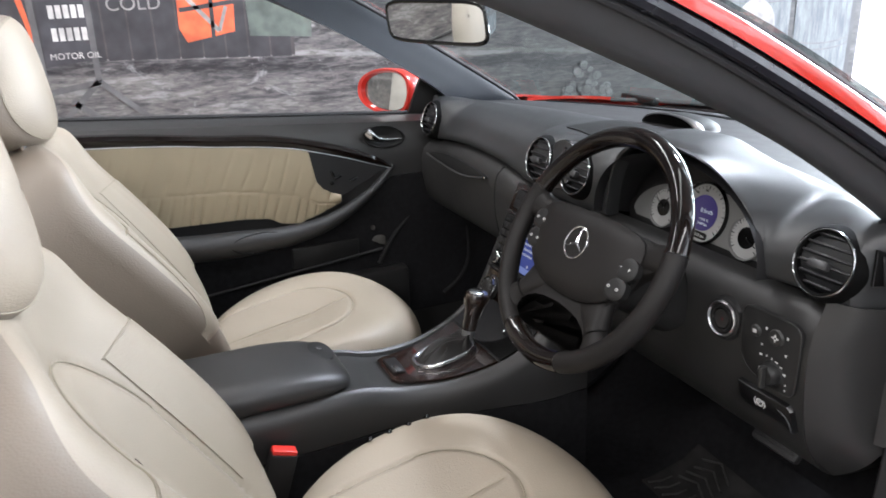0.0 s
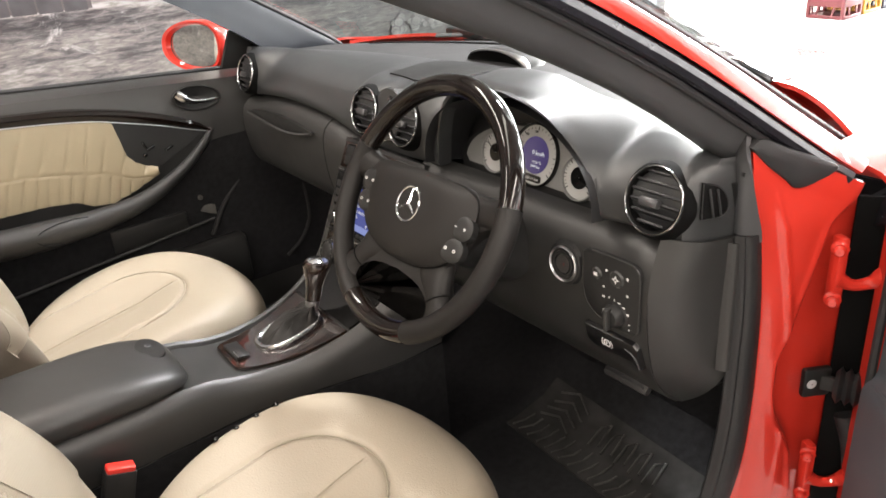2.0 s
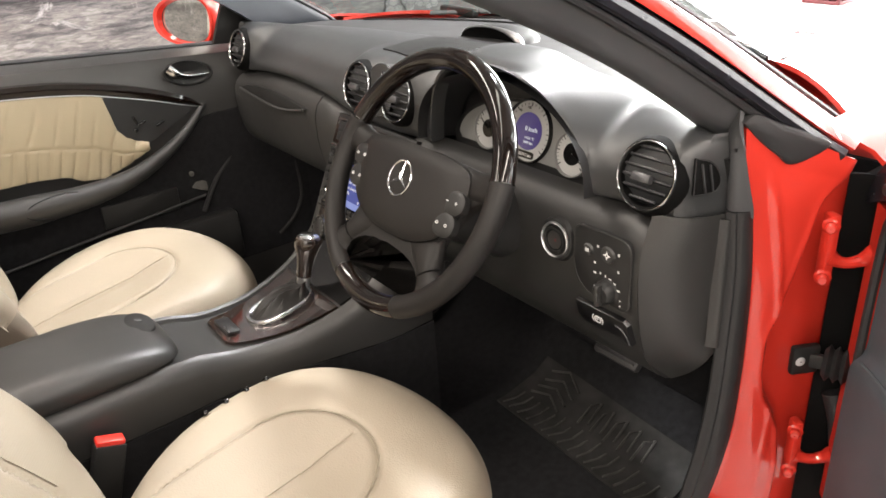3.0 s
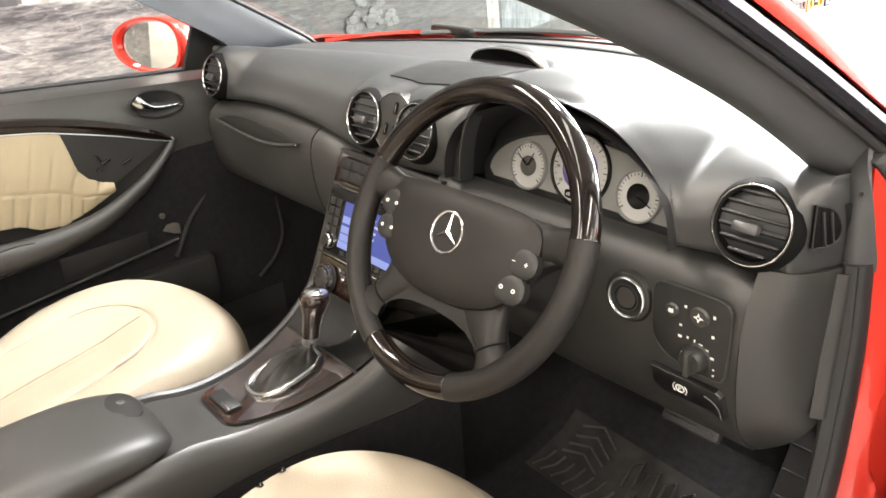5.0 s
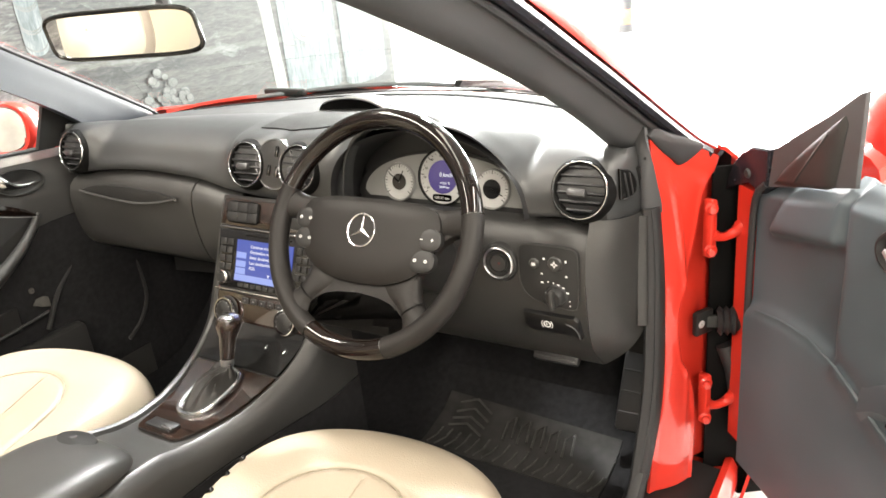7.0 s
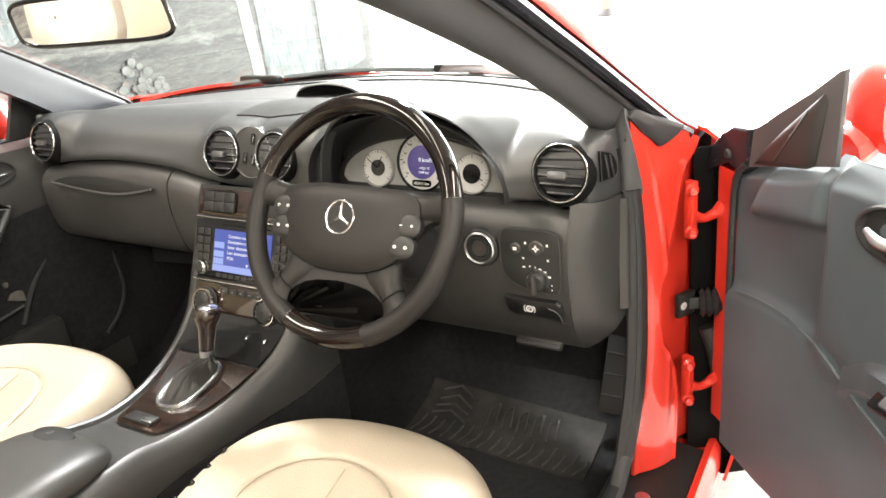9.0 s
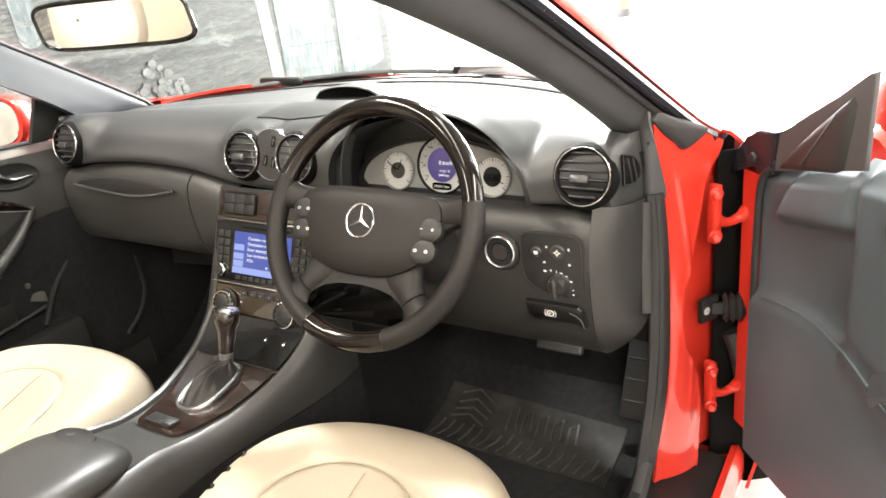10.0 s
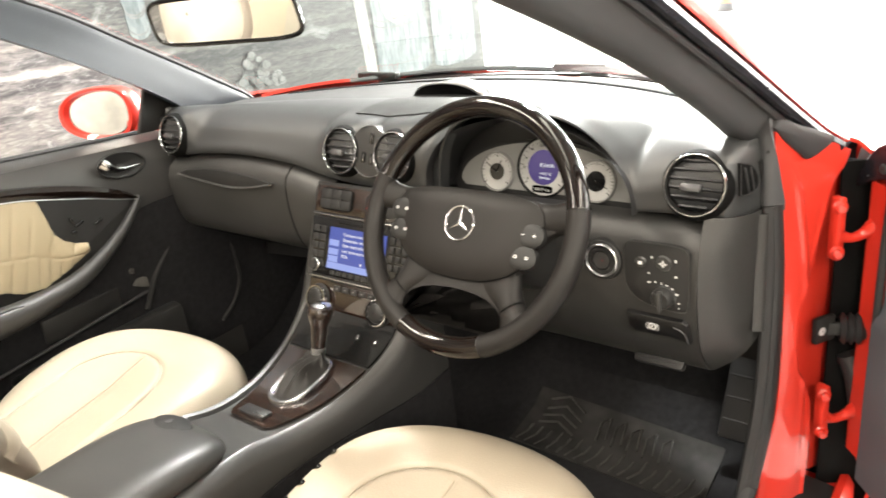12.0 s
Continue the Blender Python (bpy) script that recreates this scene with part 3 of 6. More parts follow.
part("panel_edge", tube([m @ Vector((x * 1.01, y * 1.01, -0.001)) for x, y in outl], 0.0011, 6, loop=True), SOFT, sw)
for bx, by, r in ((-0.021, 0.024, 0.009), (0.014, 0.027, 0.0125)):
    b = part("button", lathe([(0.001, 0.003), (r - 0.002, 0.003), (r, 0.0)], m @ pose(bx, by, 0), 28), SOFT, sw)
    if r > 0.01:
        for a in (0, 90, 180, 270):
            flat("arrow", [(0.0015, -0.002), (0.0065, 0), (0.0015, 0.002)], m @ pose(bx, by, 0.0035, 0, 0, a), PRINT, b, 0.0004)
    else:
        flat("symbol", rect(0.006, 0.005), m @ pose(bx, by, 0.0035), PRINT, b, 0.0004)
for sx, sy, sw_, sh in ((-0.004, 0.034, 0.004, 0.005), (0.032, 0.033, 0.004, 0.006), (-0.009, 0.008, 0.0045, 0.004), (0.032, 0.008, 0.0045, 0.005), (-0.009, -0.007, 0.006, 0.004), (0.001, -0.005, 0.003, 0.004), (0.010, -0.006, 0.002, 0.005), (0.018, -0.008, 0.006, 0.003), (0.026, -0.012, 0.006, 0.003), (0.033, -0.02, 0.006, 0.004), (0.036, -0.034, 0.003, 0.003), (0.036, -0.042, 0.003, 0.003), (-0.006, -0.034, 0.003, 0.003)):
    flat("symbol", rect(sw_ * 0.75, sh * 0.7, sx, sy), m @ pose(0, 0, 0.0004), PRINT, sw, 0.0003)
knob = part("light_knob", lathe([(0.001, 0.016), (0.0125, 0.0155), (0.0155, 0.012), (0.0165, 0.002), (0.0195, 0.0)], m @ pose(0.0135, -0.027, 0.0), 36), PLASTIC, sw, "black rotary light knob")
part("grip", rbox(0.0075, 0.033, 0.012, 0.003, m @ pose(0.0135, -0.027, 0.018)), SOFT, knob)
flat("line", rect(0.002, 0.01), m @ pose(0.002, -0.022, 0.0128), PRINT, knob, 0.0004)

m = on_knee(0.570, 0.66, 0.008)
HANDLE = mat("handle_black", (0.007, 0.007, 0.0075), 0.3, var=0.1)
pb = flat("parking_brake_release", [(-0.048, 0.020), (0.04, 0.020), (0.047, 0.014), (0.050, -0.020), (0.038, -0.020), (0.033, -0.014), (-0.036, -0.016), (-0.047, -0.006)], m, HANDLE, dash, 0.02, 0.003, "black parking brake release handle")
part("symbol", lathe([(0.0045, 0), (0.0045, 0.0006), (0.0065, 0.0006), (0.0065, 0)], m @ pose(-0.007, 0.002, 0.0), 24), PRINT, pb)
words("letter", "P", 0.0085, m @ pose(-0.0095, -0.001, 0.0005), PRINT, pb)
for sx in (-1, 1):
    part("bracket", tube([m @ Vector((-0.007 + sx * 0.0095 * math.cos(a), 0.002 + 0.0095 * math.sin(a), 0.0005)) for a in np.linspace(-0.8, 0.8, 8)], 0.0006, 6), PRINT, pb)
part("lip", tube(spline([m @ Vector(p) for p in ((0.026, 0.008, 0.0005), (0.038, 0.004, 0.001), (0.045, -0.006, 0.001), (0.047, -0.018, 0.0005))], 12), 0.0011, 6), GREY, pb)

# side window outlet at the right end
OM = basis((0.6825, 0.2265, 0.891), (0.38, 0.92, 0), (0.92, -0.38, 0.1)) @ Matrix.Diagonal((1.3, 0.95, 1, 1))
side = spline([(-0.012, 0.026), (0.004, 0.018), (0.013, 0.0), (0.012, -0.016), (0.004, -0.022), (-0.014, -0.022)], 20)
tv = flat("side_outlet", [(float(x), float(y)) for x, y in side][::-1], OM, DARK, dash, 0.004, 0.001, "small side window outlet")
part("outlet_rim", tube([OM @ Vector((x, y, 0.0)) for x, y in side], 0.0009, 6, loop=True), RUBBER, tv)
for k, h in ((-0.004, 0.040), (0.004, 0.036)):
    part("fin", rbox(0.0022, h, 0.003, 0.0008, OM @ pose(k, -0.002, 0.0005, 0, 0, 6)), RUBBER, tv)

# disc between the middle vents
m = basis((0.008, 0.196, 0.889), (1, 0, 0), (0, -0.96, 0.28)) @ Matrix.Diagonal((1.16, 1.16, 1, 1))
disc = part("centre_disc", lathe([(0.001, 0.002), (0.036, 0.002), (0.040, 0.0), (0.042, -0.03)], m, 44), SOFT, dash, "round switch disc with chrome rim")
part("rim", lathe([(0.0397, 0.001), (0.0402, 0.0025), (0.0412, 0.0025), (0.042, 0.0)], m, 48), CHROME, disc)
for bx, by in ((0.006, 0.021), (-0.011, -0.010), (0.006, -0.012)):
    part("switch", rbox(0.007, 0.018, 0.005, 0.002, m @ pose(bx, by, 0.003, 0, 0, -8)), GLOSS, disc)
    part("mark", rbox(0.0012, 0.01, 0.001, 0.0003, m @ pose(bx + 0.002, by, 0.0062, 0, 0, -8)), CHROME, disc)

# glovebox grip and small outlet grille on top
gm = basis((-0.435, 0.176, 0.797), (1, 0, 0.035), (0, -1, 0.1))
grip = flat("glovebox_grip", [(0.175 * x, y) for x, y in [(-1, 0.006), (-0.8, 0.016), (-0.4, 0.021), (0, 0.020), (0.5, 0.013), (0.93, 0.001), (0.5, -0.012), (0, -0.015), (-0.4, -0.010), (-0.8, -0.001)]], gm, PLASTIC, dash, 0.006, 0.002)
part("grip_lip", tube(spline([gm @ Vector((x, y, 0.003)) for x, y in ((-0.17, 0.005), (-0.08, -0.006), (0.02, -0.0145), (0.09, -0.011), (0.162, 0.0))], 16), 0.0035, 8, flat=0.7), SOFT, grip)
part("tip", rbox(0.008, 0.004, 0.004, 0.001, gm @ pose(0.163, 0.0, 0.004)), CHROME, grip)
hd = thing("dash_top_dome", (-0.015, 0.50, 0.915), "black domed loudspeaker cover with silver edge", "speaker cover")
DOME = lambda a, s, d: (-0.016 + 0.094 * math.cos(a) * s, 0.480 + 0.07 * d, 0.921 + 0.033 * math.sin(a) ** 0.8 * s)
part("shell", loft([[DOME(a, s, d) for a in np.linspace(0, math.pi, 28)] for d, s in ((0.0, 1.0), (0.3, 1.02), (0.8, 0.9), (1.2, 0.6), (1.4, 0.2))], closed=False), PLASTIC, hd)
part("edge", tube([DOME(a, 1.0, 0.0) for a in np.linspace(0, 2.6, 22)], [0.002 + 0.006 * math.exp(-((k - 4) / 5) ** 2) for k in range(22)], 8), SATIN, hd)
part("opening", loft([[DOME(a, 0.96 * s, 0.05 + 0.3 * (1 - s)) for a in np.linspace(0, math.pi, 24)] for s in (1.0, 0.5, 0.02)], closed=False), DARK, hd)
# raised panel that runs from the middle vents back to the dome
def bridge(x, v):
    pr = dash_profile(x)
    y = 0.268 + 0.145 * v
    return (x - 0.02 * v, y, float(np.interp(y, [p[0] for p in pr][::-1], [p[1] for p in pr][::-1])) + 0.0025)


part("centre_panel", sheet(bridge, np.linspace(-0.083, 0.118, 14), np.linspace(0, 1, 10), 0.003), PLASTIC, dash, "dark panel on top of the dashboard's middle")
flat("grille", oval(0.018, 0.010, 20), basis((-0.03, 0.36, 0.9385), (1, 0, 0), (0, -0.02, 1)), PLASTIC, dash, 0.003, 0.001)

# centre stack, on a sloping face: local x right, y up the face
SM = basis((0, 0.147, 0.746), (1, 0, 0), (0, -0.075, 0.031))
stack = flat("centre_console_face", [(-0.134, 0.085), (-0.138, 0.02), (-0.134, -0.08), (-0.118, -0.205), (0.118, -0.205), (0.134, -0.08), (0.138, 0.02), (0.134, 0.085)], SM @ pose(0, 0, -0.004), PLASTIC, dash, 0.03, 0.003, "centre stack with navigation screen and climate controls")
flat("wood_band", [(-0.126, 0.078), (-0.13, 0.026), (0.13, 0.026), (0.126, 0.078)], SM @ pose(0, 0, -0.001), WOOD, stack, 0.004, 0.001)
flat("switch_bank", oval(0.043, 0.022, 28, 6, -0.072, 0.053), SM @ pose(0, 0, 0.002), DARK, stack, 0.004, 0.001)
for k in range(3):
    for v in (0.0625, 0.0435):
        flat("switch", rect(0.0262, 0.0182, -0.0985 + 0.0267 * k, v), SM @ pose(0, 0, 0.004), KEY, stack, 0.003, 0.001)
flat("switch_bank", oval(0.04, 0.02, 28, 6, 0.045, 0.052), SM @ pose(0, 0, 0.002), PLASTIC, stack, 0.004, 0.001)
part("hazard_triangle", tube([SM @ Vector((0.020 + 0.011 * math.sin(a), 0.050 + 0.011 * math.cos(a), 0.004)) for a in (0, 2.094, 4.189)], 0.0009, 6, loop=True), BUCKLE_RED, stack)
for v in (0.0215, -0.101):
    part("chrome_strip", rbox(0.262, 0.003, 0.003, 0.001, SM @ pose(0, v, 0.0)), CHROME, stack)
radio = flat("radio", [(-0.132, 0.017), (-0.128, -0.096), (0.128, -0.096), (0.132, 0.017)], SM @ pose(0, 0, -0.001), GLOSS, stack, 0.004, 0.001, "black navigation radio")
flat("disc_slot", rect(0.12, 0.003, 0, 0.0095), SM @ pose(0, 0, 0.0), DARK, radio, 0.001)
flat("screen", rect(0.145, 0.081, -0.007, -0.0405), SM @ pose(0, 0, 0.001), SCREEN, radio, 0.002, 0.0, "lit blue navigation screen with a menu")
flat("menu_side", rect(0.026, 0.012, -0.065, -0.03), SM @ pose(0, 0, 0.0015), SCREEN_LIGHT, radio, 0.0003)
flat("menu_side", rect(0.026, 0.012, -0.065, -0.047), SM @ pose(0, 0, 0.0015), SCREEN_LIGHT, radio, 0.0003)
flat("menu_side", rect(0.026, 0.012, -0.065, -0.061), SM @ pose(0, 0, 0.0015), SCREEN_LIGHT, radio, 0.0003)
flat("menu_foot", rect(0.145, 0.012, -0.007, -0.074), SM @ pose(0, 0, 0.0015), SCREEN_LIGHT, radio, 0.0003)
for k, tx in enumerate(("Continue route", "Destination memory", "Enter destination", "Last destinations", "POIs")):
    words("menu_text", tx, 0.0085, SM @ pose(-0.042, -0.014 - 0.0105 * k, 0.002), SCREEN_TEXT, radio)
flat("arrow", [(-0.003, 0.003), (0, -0.003), (0.003, 0.003)][::-1], SM @ pose(0.01, -0.064, 0.002), SCREEN_TEXT, radio, 0.0003)
for sx in (-1, 1):
    for i in range(4):
        for j in range(2 if sx < 0 else 3):
            flat("key", rect(0.0155 if sx < 0 else 0.0115, 0.0125, (-0.117 + 0.0185 * j) if sx < 0 else 0.081 + 0.0155 * j, -0.007 - 0.0165 * i), SM @ pose(0, 0, 0.0015), KEY, radio, 0.002, 0.0006)
for k in range(8):
    flat("key", rect(0.013, 0.008, -0.063 + 0.0165 * k, -0.0885), SM @ pose(0, 0, 0.001), KEY, radio, 0.002, 0.0006)
vk = part("volume_knob", lathe([(0.001, 0.008), (0.009, 0.008), (0.0105, 0.006), (0.011, 0.0)], SM @ pose(-0.112, -0.079, 0), 32), PLASTIC, radio)
part("ring", lathe([(0.0105, 0.004), (0.0115, 0.005), (0.0135, 0.003), (0.014, 0)], SM @ pose(-0.112, -0.079, 0), 36), CHROME, vk)
clim = flat("climate_panel", [(-0.127, -0.106), (-0.113, -0.2), (0.113, -0.2), (0.127, -0.106)], SM @ pose(0, 0, -0.0005), WOOD, stack, 0.004, 0.001, "burl wood climate panel with two round dials")
for sx in (-1, 1):
    m = SM @ pose(-0.0885 if sx < 0 else 0.070, -0.142, 0.002) @ Matrix.Diagonal((1.15, 1.15, 1, 1))
    dl = part("climate_dial", lathe([(0.001, 0.014), (0.0135, 0.014), (0.016, 0.012), (0.019, 0.002), (0.025, 0.0)], m, 36), PLASTIC, clim, "round climate dial with chrome ring")
    part("ring", lathe([(0.0185, 0.008), (0.0195, 0.012), (0.0215, 0.012), (0.0225, 0.006)], m, 44), CHROME, dl)
    for k in range(9):
        a = radians(-120 + 30 * k)
        flat("mark", rect(0.0012, 0.003), m @ pose(0.0163 * math.sin(a), 0.0163 * math.cos(a), 0.0128, 0, 0, -math.degrees(a)), MARK, dl, 0.0003)
for v in (-0.117, -0.176):
    for k in range(5):
        flat("key", rect(0.017, 0.011, -0.044 + 0.022 * k, v), SM @ pose(0, 0, 0.002), KEY, clim, 0.003, 0.0008)
        flat("key_mark", rect(0.004, 0.002, -0.044 + 0.022 * k, v), SM @ pose(0, 0, 0.0026), MARK, clim, 0.0003)

# ---- steering wheel ----
LEATHER = mat("black_leather", (0.012, 0.011, 0.0105), 0.46, grain=0.12, scale=700, kind="cells", spec=0.2)
wheel = thing("steering_wheel", tuple(WHEEL), "black leather and dark wood steering wheel with chrome emblem", "steering wheel")
WM = Matrix.Translation(WHEEL) @ pose(0, 0, 0, 90 - TILT_W)


def rim(a0, a1, n, r, name, material, label=""):
    R0 = 0.1765
    pts = [WM @ Vector((R0 * math.sin(radians(a)), R0 * math.cos(radians(a)), 0)) for a in np.linspace(a0, a1, n)]
    part(name, tube(pts, r, 18), material, wheel, label)


rim(-70, 76, 48, 0.0158, "wood_rim_top", RIMWOOD, "polished dark wood upper rim")
rim(76.4, 158, 30, 0.0164, "leather_rim", LEATHER)
rim(205.4, 289.6, 30, 0.0164, "leather_rim", LEATHER)
rim(158.4, 205, 18, 0.0158, "wood_rim_bottom", RIMWOOD, "polished dark wood lower rim")
for a in (76.2, 158.2, 205.2, 289.8):
    c = Vector((0.1765 * math.sin(radians(a)), 0.1765 * math.cos(radians(a)), 0))
    part("joint", lathe([(0.0166, -0.001), (0.0169, 0), (0.0166, 0.001)], WM @ basis(c, c, Vector((c.y, -c.x, 0))), 24), GLOSS, wheel)


def mirrored(half):
    return half + [(-x, y) for x, y in reversed(half) if abs(x) > 1e-6]


frame_half = [(0, 0.050), (0.07, 0.049), (0.12, 0.044), (0.150, 0.048), (0.172, 0.056), (0.174, 0.018), (0.150, 0.010), (0.135, 0.002), (0.121, -0.012), (0.107, -0.036), (0.098, -0.054), (0.096, -0.068), (0.102, -0.086), (0.118, -0.102), (0.134, -0.110), (0.108, -0.137), (0.082, -0.157), (0.089, -0.138), (0.080, -0.115), (0.05, -0.1), (0, -0.096)]
frame_half = [frame_half[0]] + [(0.75 * ax + 0.25 * bx, 0.75 * ay + 0.25 * by) if e == 0 else (0.25 * ax + 0.75 * bx, 0.25 * ay + 0.75 * by) for (ax, ay), (bx, by) in zip(frame_half, frame_half[1:]) for e in (0, 1)] + [frame_half[-1]]
part("spoke_frame", plate(mirrored(frame_half), 0.020, WM @ pose(0, 0, 0.0), 0.004), LEATHER, wheel)


def spoke(pts, label=""):
    """A rounded leather spoke through points (x, y, depth, half width, half thickness) of the wheel's plane."""
    rows = spline(pts, 22)
    rings = []
    for k, r in enumerate(rows):
        d = (rows[min(21, k + 1)] - rows[max(0, k - 1)])[:2]
        d = d / np.linalg.norm(d)
        c, w, h = Vector(r[:3]), r[3], r[4]
        rings.append([WM @ (c + Vector((d[1], -d[0], 0)) * w * math.copysign(abs(math.cos(a)) ** 0.8, math.cos(a)) + Vector((0, 0, h * math.sin(a)))) for a in np.linspace(0, 2 * math.pi, 25)[:-1]])
    return part("spoke", loft(rings), LEATHER, wheel, label)


for sx in (-1, 1):
    spoke([(sx * 0.055, -0.050, -0.010, 0.046, 0.010), (sx * 0.074, -0.074, -0.010, 0.032, 0.0135), (sx * 0.091, -0.097, -0.010, 0.0205, 0.0165), (sx * 0.102, -0.112, -0.009, 0.021, 0.0165), (sx * 0.112, -0.126, -0.005, 0.031, 0.0145), (sx * 0.120, -0.136, -0.002, 0.042, 0.012)])
    part("spoke_joint", tube([WM @ Vector((sx * (0.097 + 0.0165 * q), -0.104 + 0.013 * q, -0.0095 + 0.0172 * math.sqrt(max(0.0, 1 - (q / 1.02) ** 2)))) for q in np.linspace(-1.0, 1.0, 14)], 0.0011, 6), DARK, wheel)
    spoke([(sx * 0.10, 0.022, -0.008, 0.026, 0.012), (sx * 0.13, 0.026, -0.008, 0.021, 0.013), (sx * 0.152, 0.030, -0.005, 0.022, 0.013), (sx * 0.172, 0.033, -0.001, 0.030, 0.011)])
sp = spline([(0, 0.051), (0.06, 0.050), (0.105, 0.044), (0.122, 0.034), (0.128, 0.01), (0.124, -0.015), (0.113, -0.038), (0.088, -0.060), (0.045, -0.075), (0, -0.078)], 26)
pad_half = [(float(x), float(y)) for x, y in sp]
pad_half[0], pad_half[-1] = (0, 0.051), (0, -0.078)
hub = part("airbag_cover", dome(mirrored(pad_half), WM @ pose(0, 0, 0.007), 0.012, 0.014), LEATHER, wheel, "smooth black airbag cover")
part("seam", tube([WM @ Vector((x * 1.008, y * 1.008, 0.0045)) for x, y in mirrored(pad_half)[12:40]], 0.0012, 6), DARK, hub)
EM = WM @ pose(0.0, 0.0, 0.0185)
em = part("emblem", tube([EM @ Vector((0.0245 * math.cos(a), 0.0245 * math.sin(a), 0.001)) for a in np.linspace(0, 2 * math.pi, 41)[:-1]], 0.0017, 8, loop=True), CHROME, hub, "round chrome emblem with three rays")
for a in (90, 210, 330):
    ray = bmesh.new()
    v = [ray.verts.new(p) for p in ((0, -0.0035, 0), (0.024, -0.0006, 0), (0.024, 0.0006, 0), (0, 0.0035, 0), (0, 0, 0.0028), (0.024, 0, 0.001))]
    for f in ((0, 1, 5, 4), (4, 5, 2, 3), (0, 4, 3), (1, 2, 5), (0, 3, 2, 1)):
        ray.faces.new([v[i] for i in f])
    ray.transform(EM @ pose(0, 0, 0, 0, 0, a))
    part("ray", ray, CHROME, em)
for sx in (-1, 1):
    for by, rx, ry in ((0.004, 0.0215, 0.0165), (-0.027, 0.0215, 0.0165)):
        bx = 0.113 if by > 0 else 0.108
        m = WM @ pose(sx * bx, by + (0.006 if sx < 0 else -0.006), 0.012)
        b = part("button_pod", dome(oval(rx, ry, 30, 2.3), m, 0.003, 0.01, 6), PLASTIC, wheel, "oval button pad with white symbols")
        for kx in (-0.009, 0.009):
            if sx > 0 and by > 0:
                flat("symbol", rect(0.0045, 0.0011, kx, 0), m @ pose(0, 0, 0.0033), PRINT, b, 0.0003)
                if kx > 0:
                    flat("symbol", rect(0.0011, 0.0045, kx, 0), m @ pose(0, 0, 0.0034), PRINT, b, 0.0003)
            else:
                part("symbol", tube([m @ Vector((kx + 0.0022 * math.cos(a), 0.0018 * math.sin(a), 0.0034)) for a in np.linspace(0, 2 * math.pi, 13)[:-1]], 0.0006, 6, loop=True), PRINT, b)
part("column_cover", lathe([(0.001, -0.024), (0.045, -0.024), (0.053, -0.028), (0.056, -0.05), (0.056, -0.13), (0.062, -0.2)], WM @ pose(0, -0.012, 0), 36), PLASTIC, wheel)
stalk = part("stalk", tube(spline([WM @ Vector(p) for p in ((-0.04, -0.01, -0.05), (-0.10, -0.012, -0.045), (-0.135, -0.014, -0.035))], 10), [0.006] * 4 + [0.007, 0.0085, 0.0095, 0.0095, 0.009, 0.006], 12), PLASTIC, wheel, "black indicator stalk")
part("stalk_ring", tube([WM @ Vector((-0.118, -0.013, -0.041)), WM @ Vector((-0.128, -0.0135, -0.038))], 0.0102, 14), SATIN, stalk)

# ---- centre console ----
console = thing("centre_console", (0, -0.2, 0.22), "black centre console with burl wood trim and armrest", "console")
BODY = spline([(-0.75, 0.557, 0.108), (-0.40, 0.557, 0.106), (-0.29, 0.556, 0.103), (-0.245, 0.551, 0.100), (-0.20, 0.538, 0.099), (-0.15, 0.531, 0.103), (-0.08, 0.532, 0.114), (0.0, 0.552, 0.129), (0.05, 0.578, 0.139), (0.085, 0.61, 0.143), (0.115, 0.67, 0.143), (0.15, 0.75, 0.141), (0.18, 0.82, 0.140)], 70)


def console_z(y):
    ys = [p[0] for p in BODY]
    return float(np.interp(y, ys, [p[1] for p in BODY])) - 0.005


rows = []
for y, z, w in BODY:
    sink = 0.055 * smooth(y, 0.058, 0.090)
    half = [(w + 0.004, 0.47), (w + 0.004, z - 0.07 if z > 0.56 else 0.49), (w + 0.003, z - 0.03), (w - 0.001, z - 0.014), (w - 0.010, z - 0.003), (w - 0.017, z), (w - 0.023, z - 0.003), (w - 0.026, z - 0.010 - sink)]
    rows.append([(a, y, b) for a, b in half] + [(-a, y, b) for a, b in reversed(half)])
part("console_body", loft(rows), SOFT, console)
part("carpet_side", loft([[(w + 0.008, y, 0.21), (w + 0.006, y, 0.468), (-w - 0.006, y, 0.468), (-w - 0.008, y, 0.21)] for y, z, w in BODY]), CARPET, console)
lid_top = lambda x, y: 0.607 - 0.35 * x * x - 0.7 * max(0, y - 0.06) ** 2
arm = part("armrest_lid", pad(0.098, 0.22, lid_top, 0.028, 0.559, 5, pose(0, -0.488, 0), rings=22, n=64), SOFT, console, "padded black armrest lid")
btn = part("latch_button", lathe([(0.001, 0.004), (0.85, 0.004), (0.95, 0.003), (1.0, 0.0)], pose(-0.02, -0.303, 0.589, -13, 2, 0) @ Matrix.Diagonal((0.040, 0.024, 1, 1)), 36), PLASTIC, arm, "oval armrest latch button")
part("mark", lathe([(0.001, 0.0052), (0.005, 0.005), (0.006, 0.004)], pose(-0.028, -0.303, 0.5895, -13, 2), 16), GREY, btn)

wood_out = []
for y, w in spline([(-0.188, 0.030), (-0.185, 0.046), (-0.172, 0.055), (-0.10, 0.075), (-0.02, 0.094), (0.03, 0.108), (0.068, 0.118)], 30):
    wood_out.append((w, y))


def wood_piece(y0, y1, name, dz, material, label=""):
    ys = np.linspace(y0, y1, 22)
    ws = np.interp(ys, [q[1] for q in wood_out], [q[0] for q in wood_out])
    return part(name, sheet(lambda k, u: (u * ws[k], ys[k], console_z(ys[k]) + dz), range(22), np.linspace(-1, 1, 9), 0.005), material, console, label)


